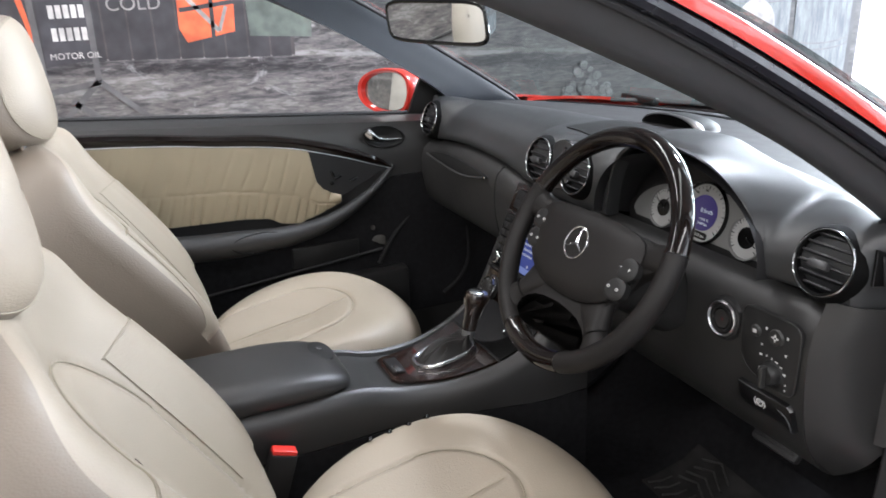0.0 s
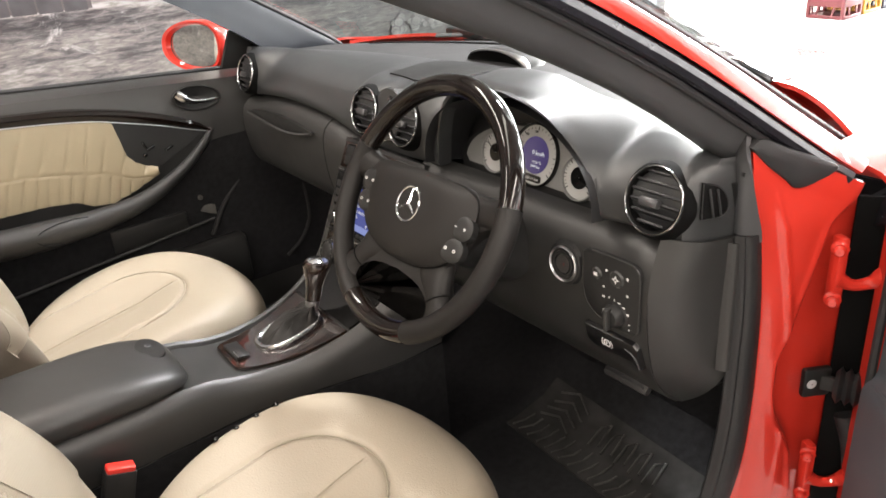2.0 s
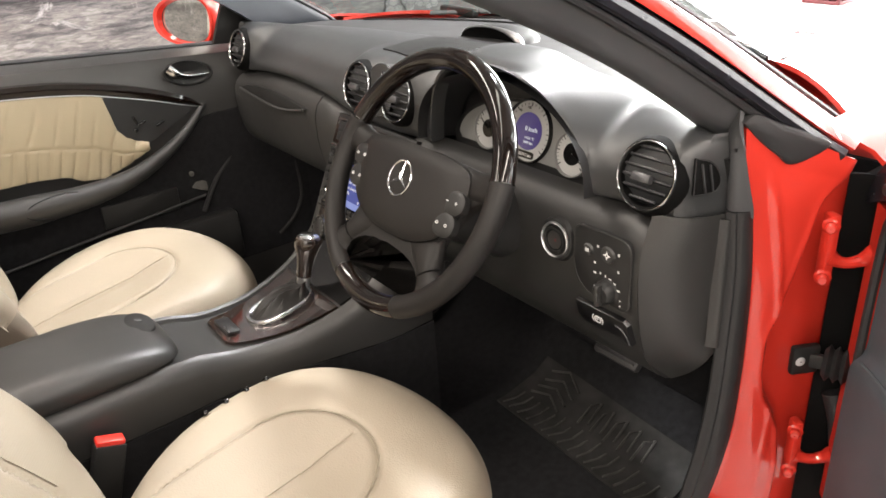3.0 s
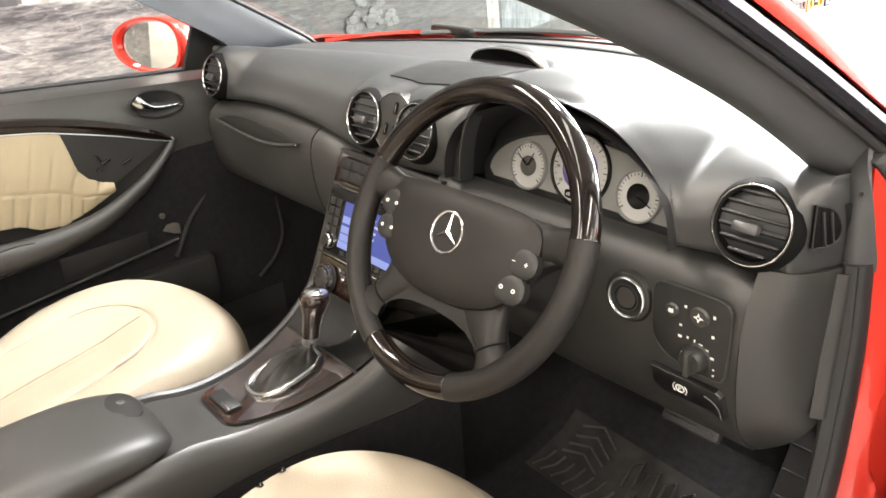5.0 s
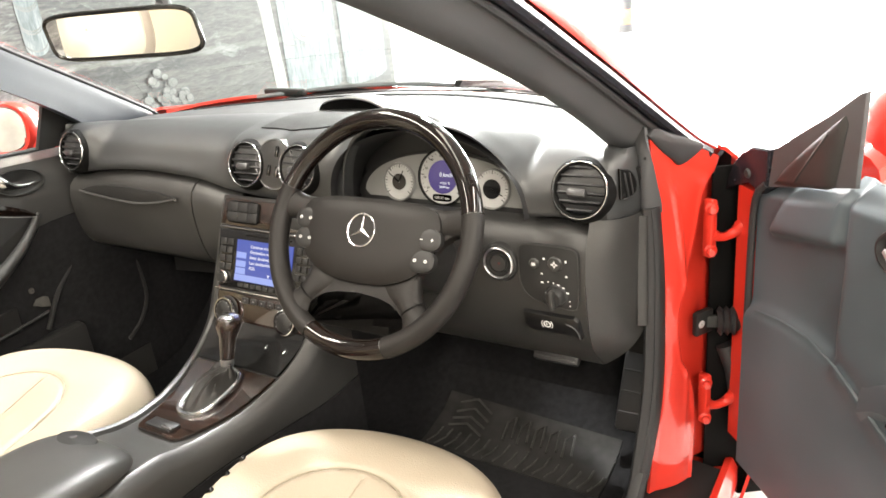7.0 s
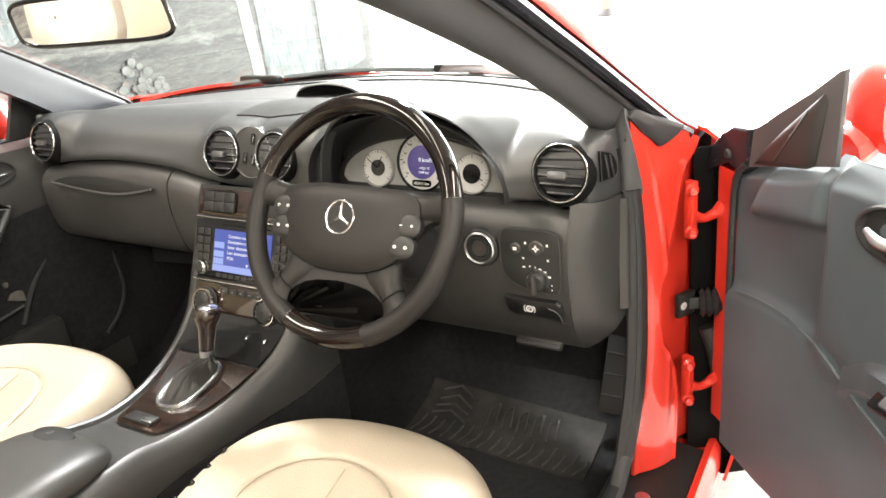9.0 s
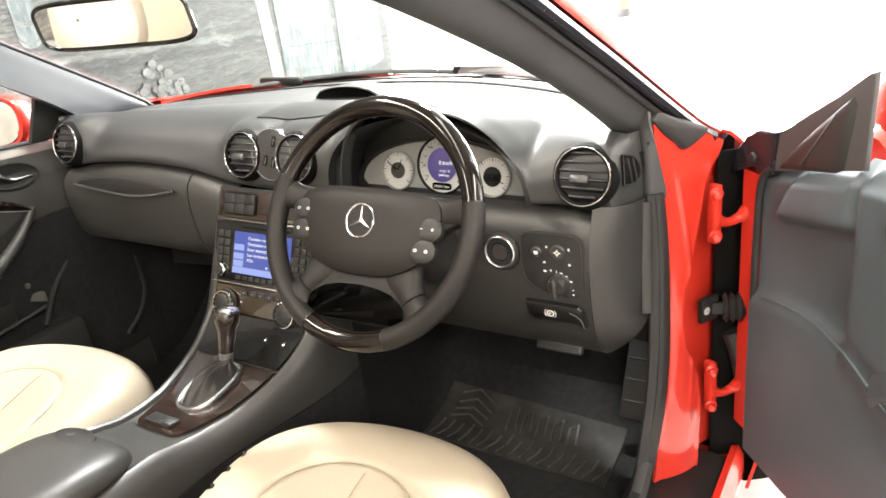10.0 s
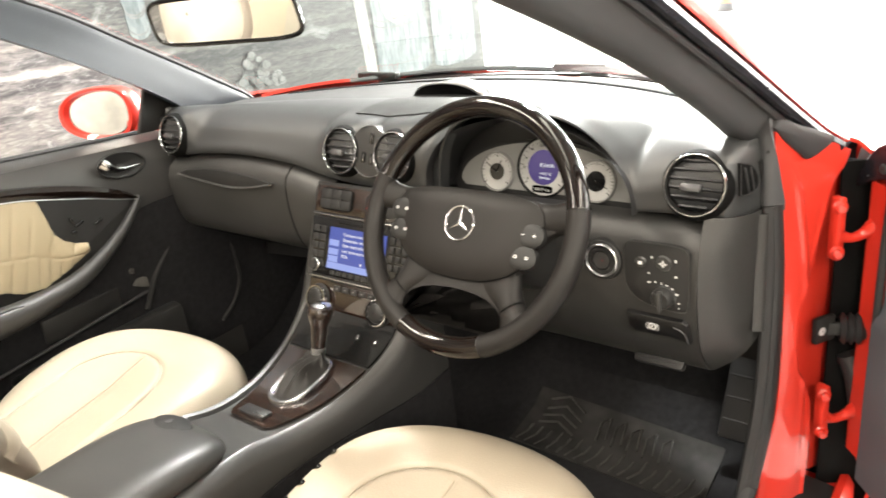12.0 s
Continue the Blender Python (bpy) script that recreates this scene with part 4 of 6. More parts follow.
wood_piece(-0.186, 0.005, "wood_trim", 0.002, WOOD, "glossy burl wood console trim")
tray = wood_piece(0.009, 0.080, "tray_lid", 0.003, GLOSS, "glossy black ashtray lid")
for tx in (0.045, 0.09):
    part("chrome_tip", rbox(0.004, 0.010, 0.003, 0.001, pose(tx, 0.05, console_z(0.05) + 0.006, 25, 0, 0)), CHROME, tray)


def slope(y):
    return math.degrees(math.atan2(console_z(y + 0.02) - console_z(y - 0.02), 0.04))


# shift gate with boot, lever and knob
GM = pose(0.0, -0.062, console_z(-0.062) + 0.006, slope(-0.062))
gate_line = [(0.036 * math.copysign(abs(math.cos(a)) ** 0.7, math.cos(a)) * (1 + 0.12 * math.sin(a)), 0.058 * math.copysign(abs(math.sin(a)) ** 0.7, math.sin(a))) for a in np.linspace(0, 2 * math.pi, 49)[:-1]]
gear = thing("gear_lever", (0, -0.06, 0.52), "gear lever with wood knob, leather boot and chrome surround", "gear lever")
part("surround", tube([GM @ Vector((x, y, 0.001)) for x, y in gate_line], 0.0088, 12, loop=True, flat=0.7), CHROME, gear)
top_c = Vector((0.0, 0.048, 0.020))
rings = []
for s in np.linspace(0, 1, 12):
    w = (1 - s) ** 1.1
    rings.append([GM @ (Vector((x, y, 0)) * (0.26 + 0.72 * w) + top_c * s + Vector((0, 0.0, 0.012 * math.sin(math.pi * s))) * (1 + 0.35 * math.sin(9 * math.atan2(y, x)))) for x, y in gate_line])
BOOT = mat("boot_leather", (0.014, 0.013, 0.012), 0.45, grain=0.2, scale=500, kind="cells", spec=0.25)
part("boot", loft(rings), BOOT, gear, "creased black leather boot")
k0, k1 = Vector((-0.006, -0.006, 0.562)), Vector((0.010, 0.016, 0.655))
KM = basis(k0, (1, 0, -0.1), k1 - k0)
part("collar", lathe([(0.012, -0.004), (0.0125, 0.0), (0.0125, 0.012), (0.0115, 0.013)], KM, 28), SATIN, gear)
part("knob", lathe([(0.0115, 0.013), (0.0125, 0.03), (0.0145, 0.055), (0.0195, 0.072), (0.0215, 0.083), (0.019, 0.092), (0.012, 0.0965)], KM @ Matrix.Diagonal((1, 1.25, 1, 1)), 32), WOOD, gear, "polished dark wood knob")
part("knob_cap", lathe([(0.0155, 0.0935), (0.0165, 0.0955), (0.012, 0.0985), (0.001, 0.0995)], KM @ Matrix.Diagonal((1, 1.25, 1, 1)), 32), CHROME, gear)
sm = pose(-0.008, -0.163, console_z(-0.163) + 0.004, slope(-0.163), 0, 0)
ms = part("mode_switch", rbox(0.062, 0.026, 0.006, 0.002, sm), PLASTIC, console, "black drive mode switch")
part("rocker", rbox(0.022, 0.012, 0.005, 0.002, sm @ pose(0.022, -0.002, 0.004, 0, 12, 0)), PLASTIC, ms)
part("rocker_edge", rbox(0.024, 0.002, 0.003, 0.0008, sm @ pose(0.022, -0.0095, 0.005)), SATIN, ms)

# ---- seats ----
def rib_material():
    m = mat("ribbed_leather", (0.270, 0.231, 0.178), 0.5, var=0.05, vscale=9)
    t = m.node_tree
    b = t.nodes["Principled BSDF"]
    co, w, bp = (t.nodes.new(k) for k in ("ShaderNodeTexCoord", "ShaderNodeTexWave", "ShaderNodeBump"))
    w.bands_direction, w.inputs["Scale"].default_value = "Z", 110.0
    bp.inputs["Strength"].default_value, bp.inputs["Distance"].default_value = 0.3, 0.001
    t.links.new(co.outputs["Object"], w.inputs["Vector"])
    t.links.new(w.outputs["Fac"], bp.inputs["Height"])
    t.links.new(bp.outputs[0], b.inputs["Normal"])
    return m


RIBBED = rib_material()
# Darker copy of the cream leather; the seat sides' shade is in its colour.
CREAM_SHADED = mat("cream_leather_shaded", (0.178, 0.150, 0.118), 0.5, grain=0.3, scale=420, var=0.05, vscale=9, kind="cells")
SEAM = mat("seam_thread", (0.23, 0.20, 0.148), 0.7, var=0.1)


def arch_dist(x, y, w, apex):
    """How far inside (minus) or outside an arched insert of half width w, in metres."""
    e = math.hypot(x / w, max(0.0, y) / apex)
    return (e - 1) * w


def groove(d):
    return 0.0045 * math.exp(-((d / 0.006) ** 2))


def cushion_top(x, y):
    d = arch_dist(x, y, 0.122, 0.112)
    z = 0.514 + 0.030 * min(1.0, (abs(x) / 0.21) ** 2.5) + 0.043 * (y / 0.25) - 0.026 * max(0.0, (y - 0.1) / 0.15) ** 2
    z += 0.008 * max(0.0, 1 - (d / 0.10) ** 2) * (1 if d < 0 else 0.6) - groove(d)
    if d < -0.01:
        z -= 0.5 * groove(x)
    return z


def back_top(x, y):
    """Face of the backrest; y runs down its length."""
    d = arch_dist(x, -y, 0.092, 0.155)
    u = abs(x) / 0.19
    side = 0.087 * max(0.0, 1 - 0.9 * ((y - 0.18) / 0.549) ** 2) * u**1.55 / (1 + u**12) ** (1.55 / 12)
    return side + 0.052 * math.exp(-(((y + 0.27) / 0.09) ** 2)) + 0.010 * max(0.0, 1 - (d / 0.07) ** 2) * (1 if d < 0 else 0.5) - groove(d)


def line_on(fn, m, pts, r=0.0011):
    """A thread that follows the rolled-over surface of a pad."""
    wx, wy, p, taper = (0.243, 0.269, 2.15, 0.0) if fn is cushion_top else (0.248, 0.267, 3.4, 0.083)
    out = []
    for x, y in spline(pts, 140):
        rho = min(1.0, (abs(x / (1 - taper * y / wy) / wx) ** p + abs(y / wy) ** p) ** (1 / p))
        out.append(m @ Vector((x, y, fn(x, y) - (0.10 * (1 - math.sqrt(1 - rho**7)) if fn is cushion_top else 0.055 * (1 - math.sqrt(1 - rho**10))) + 0.0011)))
    return tube(out, r, 6)


def rolled(x, y):
    rho = min(1.0, (abs(x / (1 - 0.083 * y / 0.267) / 0.248) ** 3.4 + abs(y / 0.267) ** 3.4) ** (1 / 3.4))
    return back_top(x, y) - 0.055 * (1 - math.sqrt(1 - rho**10))


def head_top(x, y):
    return 0.055 - 0.41 * y * y - 4.8 * x * x


def seat(side):
    cx = 0.404 if side > 0 else -0.382
    px = 0.411 if side > 0 else -0.3635
    who = "driver" if side > 0 else "passenger"
    s = thing(who + "_seat", (cx, -0.3, 0.22), "cream leather sport seat with stitched bolsters", "seat", "front seats")
    cm = pose(px, -0.2465 if side > 0 else -0.2506, 0.006 if side > 0 else 0.0)
    part("cushion", pad(0.243, 0.269, cushion_top, 0.10, 0.25, 2.15, cm, rings=96, n=150), CREAM, s)
    arc = [(0.122 * math.cos(a), 0.112 * math.sin(a)) for a in np.linspace(0, math.pi, 40)]
    part("seam", line_on(cushion_top, cm, [(0.122, -0.19), (0.122, -0.1)] + arc + [(-0.122, -0.1), (-0.122, -0.19)]), SEAM, s)
    part("seam", line_on(cushion_top, cm, [(0.0, y) for y in np.linspace(-0.2, 0.095, 20)], 0.0008), SEAM, s)
    n = Vector((0, math.cos(radians(31.3)), math.sin(radians(31.3))))
    back = basis((cx, -0.630 if side > 0 else -0.610, 0.714 if side > 0 else 0.734), (1, 0, 0), n)
    for name, which, material, label in (("backrest", "top", CREAM, ""), ("side_band", "side", CREAM_SHADED, "smooth side of the backrest, its shade in the colour")):
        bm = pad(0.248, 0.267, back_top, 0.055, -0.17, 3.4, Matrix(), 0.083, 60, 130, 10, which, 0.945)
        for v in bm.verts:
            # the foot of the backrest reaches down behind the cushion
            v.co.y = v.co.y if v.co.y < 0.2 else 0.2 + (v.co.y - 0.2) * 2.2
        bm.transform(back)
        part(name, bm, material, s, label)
    arcb = [(0.092 * math.cos(a), -0.155 * math.sin(a)) for a in np.linspace(0, math.pi, 40)]
    part("seam", line_on(back_top, back, [(0.092, 0.2), (0.092, 0.1)] + arcb + [(-0.092, 0.1), (-0.092, 0.2)]), SEAM, s)
    for q in (-1, 1):
        part("insert", sheet(lambda u, v: back @ Vector((q * (0.104 + 0.116 * u), 0.175 - 0.265 * v + 0.02 * u, rolled(q * (0.104 + 0.116 * u), 0.175 - 0.265 * v + 0.02 * u) + 0.0020)), np.linspace(0, 1, 36), np.linspace(0, 1, 60), 0.001), RIBBED, s, "finely ribbed leather side insert")
    for q in (-1, 1):
        part("seam", line_on(back_top, back, [(q * (0.100 + 0.128 * t), -0.092 + 0.02 * t) for t in np.linspace(0, 1, 14)], 0.0009), SEAM, s)
    part("back_shell", pad(0.235, 0.255, lambda x, y: -0.10, 0.02, -0.15, 3.0, back, 0.083, rings=6, n=40), BEIGE, s)
    hn = Vector((0, math.cos(radians(8)), math.sin(radians(8))))
    hm = basis((cx, -0.742 if side > 0 else -0.737, 1.046 if side > 0 else 1.080), (1, 0, 0), hn)
    head = part("headrest", pad(0.112, 0.117, head_top, 0.038, -0.06, 2.7, hm, -0.04, 30, 80, 5, "top", 0.94), CREAM, s)
    part("side_band", pad(0.112, 0.117, head_top, 0.038, -0.06, 2.7, hm, -0.04, 30, 80, 5, "side", 0.94), CREAM_SHADED, head, "sides of the headrest, shade put into their colour")
    part("back_cover", pad(0.104, 0.109, lambda x, y: -0.05, 0.01, -0.075, 2.7, hm, -0.04, 6, 48), CREAM_SHADED, head)
    rim_ = [(0.94 * math.copysign(abs(math.cos(a)) ** (2 / 2.7), math.cos(a)), 0.94 * math.copysign(abs(math.sin(a)) ** (2 / 2.7), math.sin(a))) for a in np.linspace(0, 2 * math.pi, 61)[:-1]]
    part("stitching", tube([hm @ Vector((x * 0.112 * (1 + 0.04 * y), y * 0.117, head_top(x * 0.112, y * 0.117) - 0.038 * (1 - math.sqrt(1 - 0.94**5)) + 0.0004)) for x, y in rim_], 0.0011, 6, loop=True), SEAM, head)
    for q in (-1, 1):
        part("post", tube([hm @ Vector((0.06 * q, 0.08, -0.015)), hm @ Vector((0.06 * q, 0.16, -0.02))], 0.006, 12), CHROME, head)
    rail = part("seat_base", rbox(0.40, 0.50, 0.05, 0.01, pose(cx, -0.30, 0.232)), PLASTIC, s)
    bk = Vector((0.138 * side, -0.417, 0.503))
    m = basis(bk, (0, 0.33, 1), (side, 0, 0.1))
    buckle = part("buckle", rbox(0.10, 0.045, 0.026, 0.004, m @ pose(-0.05, 0, 0)), PLASTIC, s, "black seat belt buckle")
    part("release", rbox(0.012, 0.041, 0.022, 0.003, m @ pose(0.001, 0, 0)), BUCKLE_RED, buckle, "red release button")
    if side > 0:
        for k in range(4):
            m = pose(0.205, -0.289 + 0.034 * k, 0.5265 + 0.0045 * k, 0, -45, 8)
            part("clip", rbox(0.018, 0.007, 0.007, 0.002, m), GLOSS, s, "small black cover clip")
    return s


seat(1)
seat(-1)
# rear bench, seen in the interior mirror
rear = thing("back_bench", (0, -1.1, 0.23), "tan leather bench seat behind the front seats", "bench seat")
for sx in (-1, 1):
    part("cushion", pad(0.26, 0.17, lambda x, y: 0.50 + 0.03 * min(1, (abs(x) / 0.25) ** 3), 0.06, 0.26, 3.5, pose(0.30 * sx, -1.06, 0), rings=16, n=48), BEIGE, rear)
    part("backrest", pad(0.27, 0.33, lambda x, y: 0.04 * min(1, (abs(x) / 0.25) ** 3), 0.05, -0.06, 3.5, basis((0.29 * sx, -1.23, 0.80), (1, 0, 0), (0, 0.95, 0.3)), rings=16, n=48), BEIGE, rear)
    part("belt", sheet(lambda k, u: (sx * (0.42 - 0.05 * k + 0.045 * u), -1.07 - 0.03 * k, 0.55 + 0.15 * k), range(4), np.linspace(0, 1, 3), 0.003), SEAM, rear, "grey seat belt webbing")


# ---- body shell ----
fl = spline([(-1.3, 0.24), (0.25, 0.22), (0.42, 0.25), (0.62, 0.45), (0.70, 0.78)], 30)
part("floor_pan", sheet(lambda x, k: (x, fl[k][0], fl[k][1]), np.linspace(-0.80, 0.76, 8), range(30), 0.02), CARPET, car, "black carpet")
for sx in (-1, 1):
    part("kick_panel", rbox(0.012, 0.50, 0.60, 0.004, pose(sx * 0.705, 0.56, 0.50)), CARPET, car)
part("firewall", sheet(lambda x, v: (x, 0.45 + 0.04 * v, 0.50 + 0.385 * v - 0.03 * (x / 0.7) ** 2), np.linspace(-0.69, 0.69, 10), np.linspace(0, 1, 5), 0.01), RUBBER, car)
part("rear_bulkhead", rbox(1.5, 0.04, 0.7, 0.01, pose(0, -1.32, 0.55)), CARPET, car)


def lines(side):
    W = spline([(0.70, 0.52, 0.88), (0.686, 0.47, 0.917), (0.65, 0.166, 1.098), (0.62, -0.006, 1.193), (0.585, -0.30, 1.32)], 40)
    if side > 0:
        I = spline([(0.646, 0.297, 0.887), (0.645, 0.265, 0.930), (0.605, 0.094, 1.050), (0.563, -0.21, 1.194), (0.535, -0.43, 1.275)], 40)
        O = spline([(0.770, 0.390, 0.902), (0.748, 0.364, 0.924), (0.678, 0.127, 1.089), (0.652, -0.145, 1.226), (0.62, -0.42, 1.322)], 40)
    else:
        I = spline([(0.665, 0.29, 0.88), (0.648, 0.268, 0.925), (0.625, 0.09, 1.043), (0.60, -0.2, 1.2), (0.585, -0.42, 1.29)], 40)
        O = spline([(0.764, 0.395, 0.893), (0.7575, 0.359, 0.922), (0.699, 0.105, 1.095), (0.665, -0.133, 1.205), (0.63, -0.42, 1.31)], 40)
    return I, W, O


def pillar(side):
    I, W, O = lines(side)
    rings = []
    for i, w, outer in zip(I, W, O):
        o = outer - np.array([0.020, 0.017, 0.013])
        ctrl = [i, 0.6 * i + 0.4 * o + np.array([0.0, -0.010, -0.006]), 0.15 * i + 0.85 * o + np.array([0, -0.004, 0.0]), o, 0.5 * (o + w) + np.array([0.0, 0.0, 0.004]), w, 0.5 * (i + w) + np.array([-0.002, 0.0, 0.002])]
        loop = ctrl + [ctrl[0]]
        rings.append([(side * p[0], p[1], p[2]) for p in spline(loop, 26)[:-1]])
    # Same trim both sides; the passenger side's dimmer light is in its colour.
    part("pillar_trim", loft(rings), PILLAR_SHADED if side < 0 else GREY, car, "dark grey windscreen pillar trim")
    # weather strips and the red outer skin
    for dx, dy, dz, r, material in ((-0.020, -0.020, -0.012, 0.0055, RUBBER), (-0.008, -0.009, -0.004, 0.0095, STRIP)):
        part("weather_strip", tube([(side * (p[0] + dx), p[1] + dy, p[2] + dz) for p in O], r, 8), material, car)
    def skin(k, u):
        o, w = O[k], W[k]
        p = np.array([o[0] + 0.001, o[1] + 0.001, o[2] + 0.002]) * (1 - u) + (w + np.array([0.004, -0.014, -0.002])) * u
        b = math.sin(math.pi * u**0.75)
        return (side * (p[0] + 0.010 * b), p[1], p[2] + 0.012 * b)
    part("glass_seal", tube([(side * (p[0] + 0.002), p[1] + 0.004, p[2] + 0.002) for p in W[1:]], 0.005, 8), RUBBER, car)
    part("pillar_skin", sheet(skin, range(40), np.linspace(0, 1, 8), 0.004), RED, car, "red painted windscreen pillar")


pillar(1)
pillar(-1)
I, W, O = lines(1)
part("header_rail", tube(spline([(-0.585, -0.40, 1.30), (-0.3, -0.36, 1.345), (0, -0.35, 1.355), (0.3, -0.36, 1.345), (0.585, -0.40, 1.30)], 24), 0.04, 12, flat=0.5), GREY, car)


def screen_at(u, v):
    """Windscreen: u across from -1 to 1, v from the base up."""
    k = v * 37 + 1
    a = W[int(k)] * (1 - (k - int(k))) + W[min(39, int(k) + 1)] * (k - int(k))
    return (u * (a[0] + 0.004), a[1] + 0.014 + (0.33 - 0.27 * v) * (1 - u * u), a[2] + 0.008 + 0.045 * v * (1 - u * u))


ws = part("windscreen", sheet(screen_at, np.linspace(-1, 1, 20), np.linspace(0, 0.97, 12), 0), GLASS, car, "clear windscreen")
ws.visible_shadow = False
# cowl, wipers, bonnet and wings
part("cowl", sheet(lambda u, v: (Vector(screen_at(u, 0)) + Vector((0, 0.004 + 0.09 * v, -0.004 - 0.002 * v))).to_tuple(), np.linspace(-0.62, 0.62, 20), np.linspace(0, 1, 4), 0.004), PLASTIC, car, "black plastic cowl")
for a, b, h in ((-0.50, 0.02, 0.006), (0.03, 0.43, 0.005)):
    wp = part("wiper", tube([(Vector(screen_at(x / 0.69, 0.0)) + Vector((0, 0.016, 0.004 + h * math.sin(math.pi * (x - a) / (b - a))))).to_tuple() for x in np.linspace(a, b, 14)], 0.007, 8, flat=0.6), GREY, car, "dark grey windscreen wiper")
    part("wiper_arm", rbox(0.14, 0.024, 0.020, 0.006, Matrix.Translation(Vector(screen_at((a + 0.06) / 0.69, 0)) + Vector((0, 0.026, 0.008)))), PLASTIC, wp)


def bonnet_at(x, v):
    y0 = 0.88 - 0.36 * (abs(x) / 0.7) ** 2
    y = y0 + v * (2.15 - y0)
    return (x * (1 - 0.07 * v), y, 0.90 - 0.035 * (x / 0.7) ** 2 - 0.17 * (y - 0.87) - 0.05 * v**4 - 0.012 * math.exp(-(((abs(x) - 0.42) / 0.05) ** 2)) + 0.012 * math.exp(-(((abs(x) - 0.32) / 0.12) ** 2)) - 0.022 * (max(0.0, abs(x) - 0.5) / 0.19) ** 2)


part("bonnet", sheet(bonnet_at, np.linspace(-0.69, 0.69, 44), np.linspace(0, 1, 22), 0.008), RED, car, "glossy red bonnet")


def wing_at(side):
    def f(k, v):
        y = 0.43 + 1.75 * v
        x, z = WING[k]
        return (side * (x - 0.05 * v * v), y, z - 0.2975 * v - (0.02 * max(0, 0.06 - v) / 0.06 if k < 6 else 0))
    return f


WING = spline([(0.70, 0.93), (0.745, 0.925), (0.80, 0.90), (0.842, 0.82), (0.862, 0.72), (0.866, 0.55), (0.85, 0.30), (0.83, 0.20)], 22)
part("wing", sheet(wing_at(1), range(22), np.linspace(0, 1, 20), 0.006), RED, car, "red front wing")
part("wing", sheet(wing_at(-1), range(22), np.linspace(0, 1, 20), 0.006), RED, car, "red front wing")
part("boot_lid", sheet(lambda x, v: (x * (1 - 0.09 * v * v), -1.34 - 0.84 * v, 0.90 - 0.03 * (x / 0.72) ** 2 - 0.04 * v * v - 0.06 * v**6), np.linspace(-0.715, 0.715, 14), np.linspace(0, 1, 12), 0.006), RED, car, "red boot lid")
part("rear_bumper", rbox(1.52, 0.16, 0.62, 0.07, pose(0, -2.18, 0.52), 4), RED, car, "red rear bumper")
part("nose", rbox(1.4, 0.2, 0.36, 0.08, pose(0, 2.1, 0.40), 4), RED, car)
for sx in (-1, 1):
    part("rear_wheel", lathe([(0.001, 0.09), (0.17, 0.095), (0.21, 0.10), (0.30, 0.11), (0.325, 0.08), (0.325, -0.08), (0.30, -0.11), (0.001, -0.11)], basis((sx * 0.74, -1.30, 0.325), (0, 1, 0), (sx, 0, 0)), 40), RUBBER, car, "black tyre")
    part("rear_wing", sheet(lambda k, v: (sx * (WING[k][0] + 0.012 - 0.07 * v * v), -1.17 - 1.0 * v, WING[k][1] - 0.03 * v * v), range(22), np.linspace(0, 1, 12), 0.006), RED, car, "red rear wing")
    part("tail_lamp", rbox(0.22, 0.03, 0.12, 0.02, pose(sx * 0.58, -2.22, 0.74)), BUCKLE_RED, car, "red tail lamp")
    wl = part("front_wheel", lathe([(0.001, 0.09), (0.17, 0.095), (0.21, 0.10), (0.30, 0.11), (0.325, 0.08), (0.325, -0.08), (0.30, -0.11), (0.001, -0.11)], basis((sx * 0.74, 1.42, 0.325), (0, 1, 0), (sx, 0, 0)), 40), RUBBER, car, "black tyre")

# red door post beside the hinges, with its pressed hollow
pp = spline([(0.704, 0.262, 0.947), (0.712, 0.284, 0.832), (0.718, 0.297, 0.694), (0.718, 0.297, 0.513), (0.713, 0.286, 0.39), (0.708, 0.276, 0.30)], 44)


STEP_Z = [0.25, 0.43, 0.494, 0.554, 0.60, 0.644, 0.69, 0.736, 0.848, 0.90, 0.96]
STEP_S = [0.100, 0.087, 0.072, 0.040, 0.031, 0.031, 0.045, 0.061, 0.100, 0.140, 0.165]
pp = spline(pp, 100)


def post_at(k, u):
    """The painted flange along the door opening, then a step down to the recessed hinge face."""
    x, y, z = pp[k]
    s = max(0.165 * u, -0.0006 * k)
    edge = float(np.interp(z, STEP_Z, STEP_S))
    low = min(1.0, max(0.0, (0.90 - z) / 0.05))
    off = 0.008 * low * math.sin(math.pi * max(0, min(1, s / edge))) - 0.038 / (1 + math.exp(-(s - edge) / 0.0035))
    off += 0.004 * low * math.exp(-(((s - 0.030 + 0.05 * (z - 0.8)) / 0.0055) ** 2)) * min(1.0, max(0.0, (z - 0.35) / 0.2))
    off += 0.005 * low * math.exp(-(((s - edge + 0.010) / 0.006) ** 2)) + 0.008 * math.exp(-(((s - 0.10) / 0.02) ** 2 + ((z - 0.60) / 0.05) ** 2))
    return (x + s * 0.482 + 0.876 * off, y + s * 0.876 - 0.482 * off, z - 0.012 * max(0, u) - 0.42 * max(0.0, s - 0.04) * smooth(z, 0.82, 0.947))


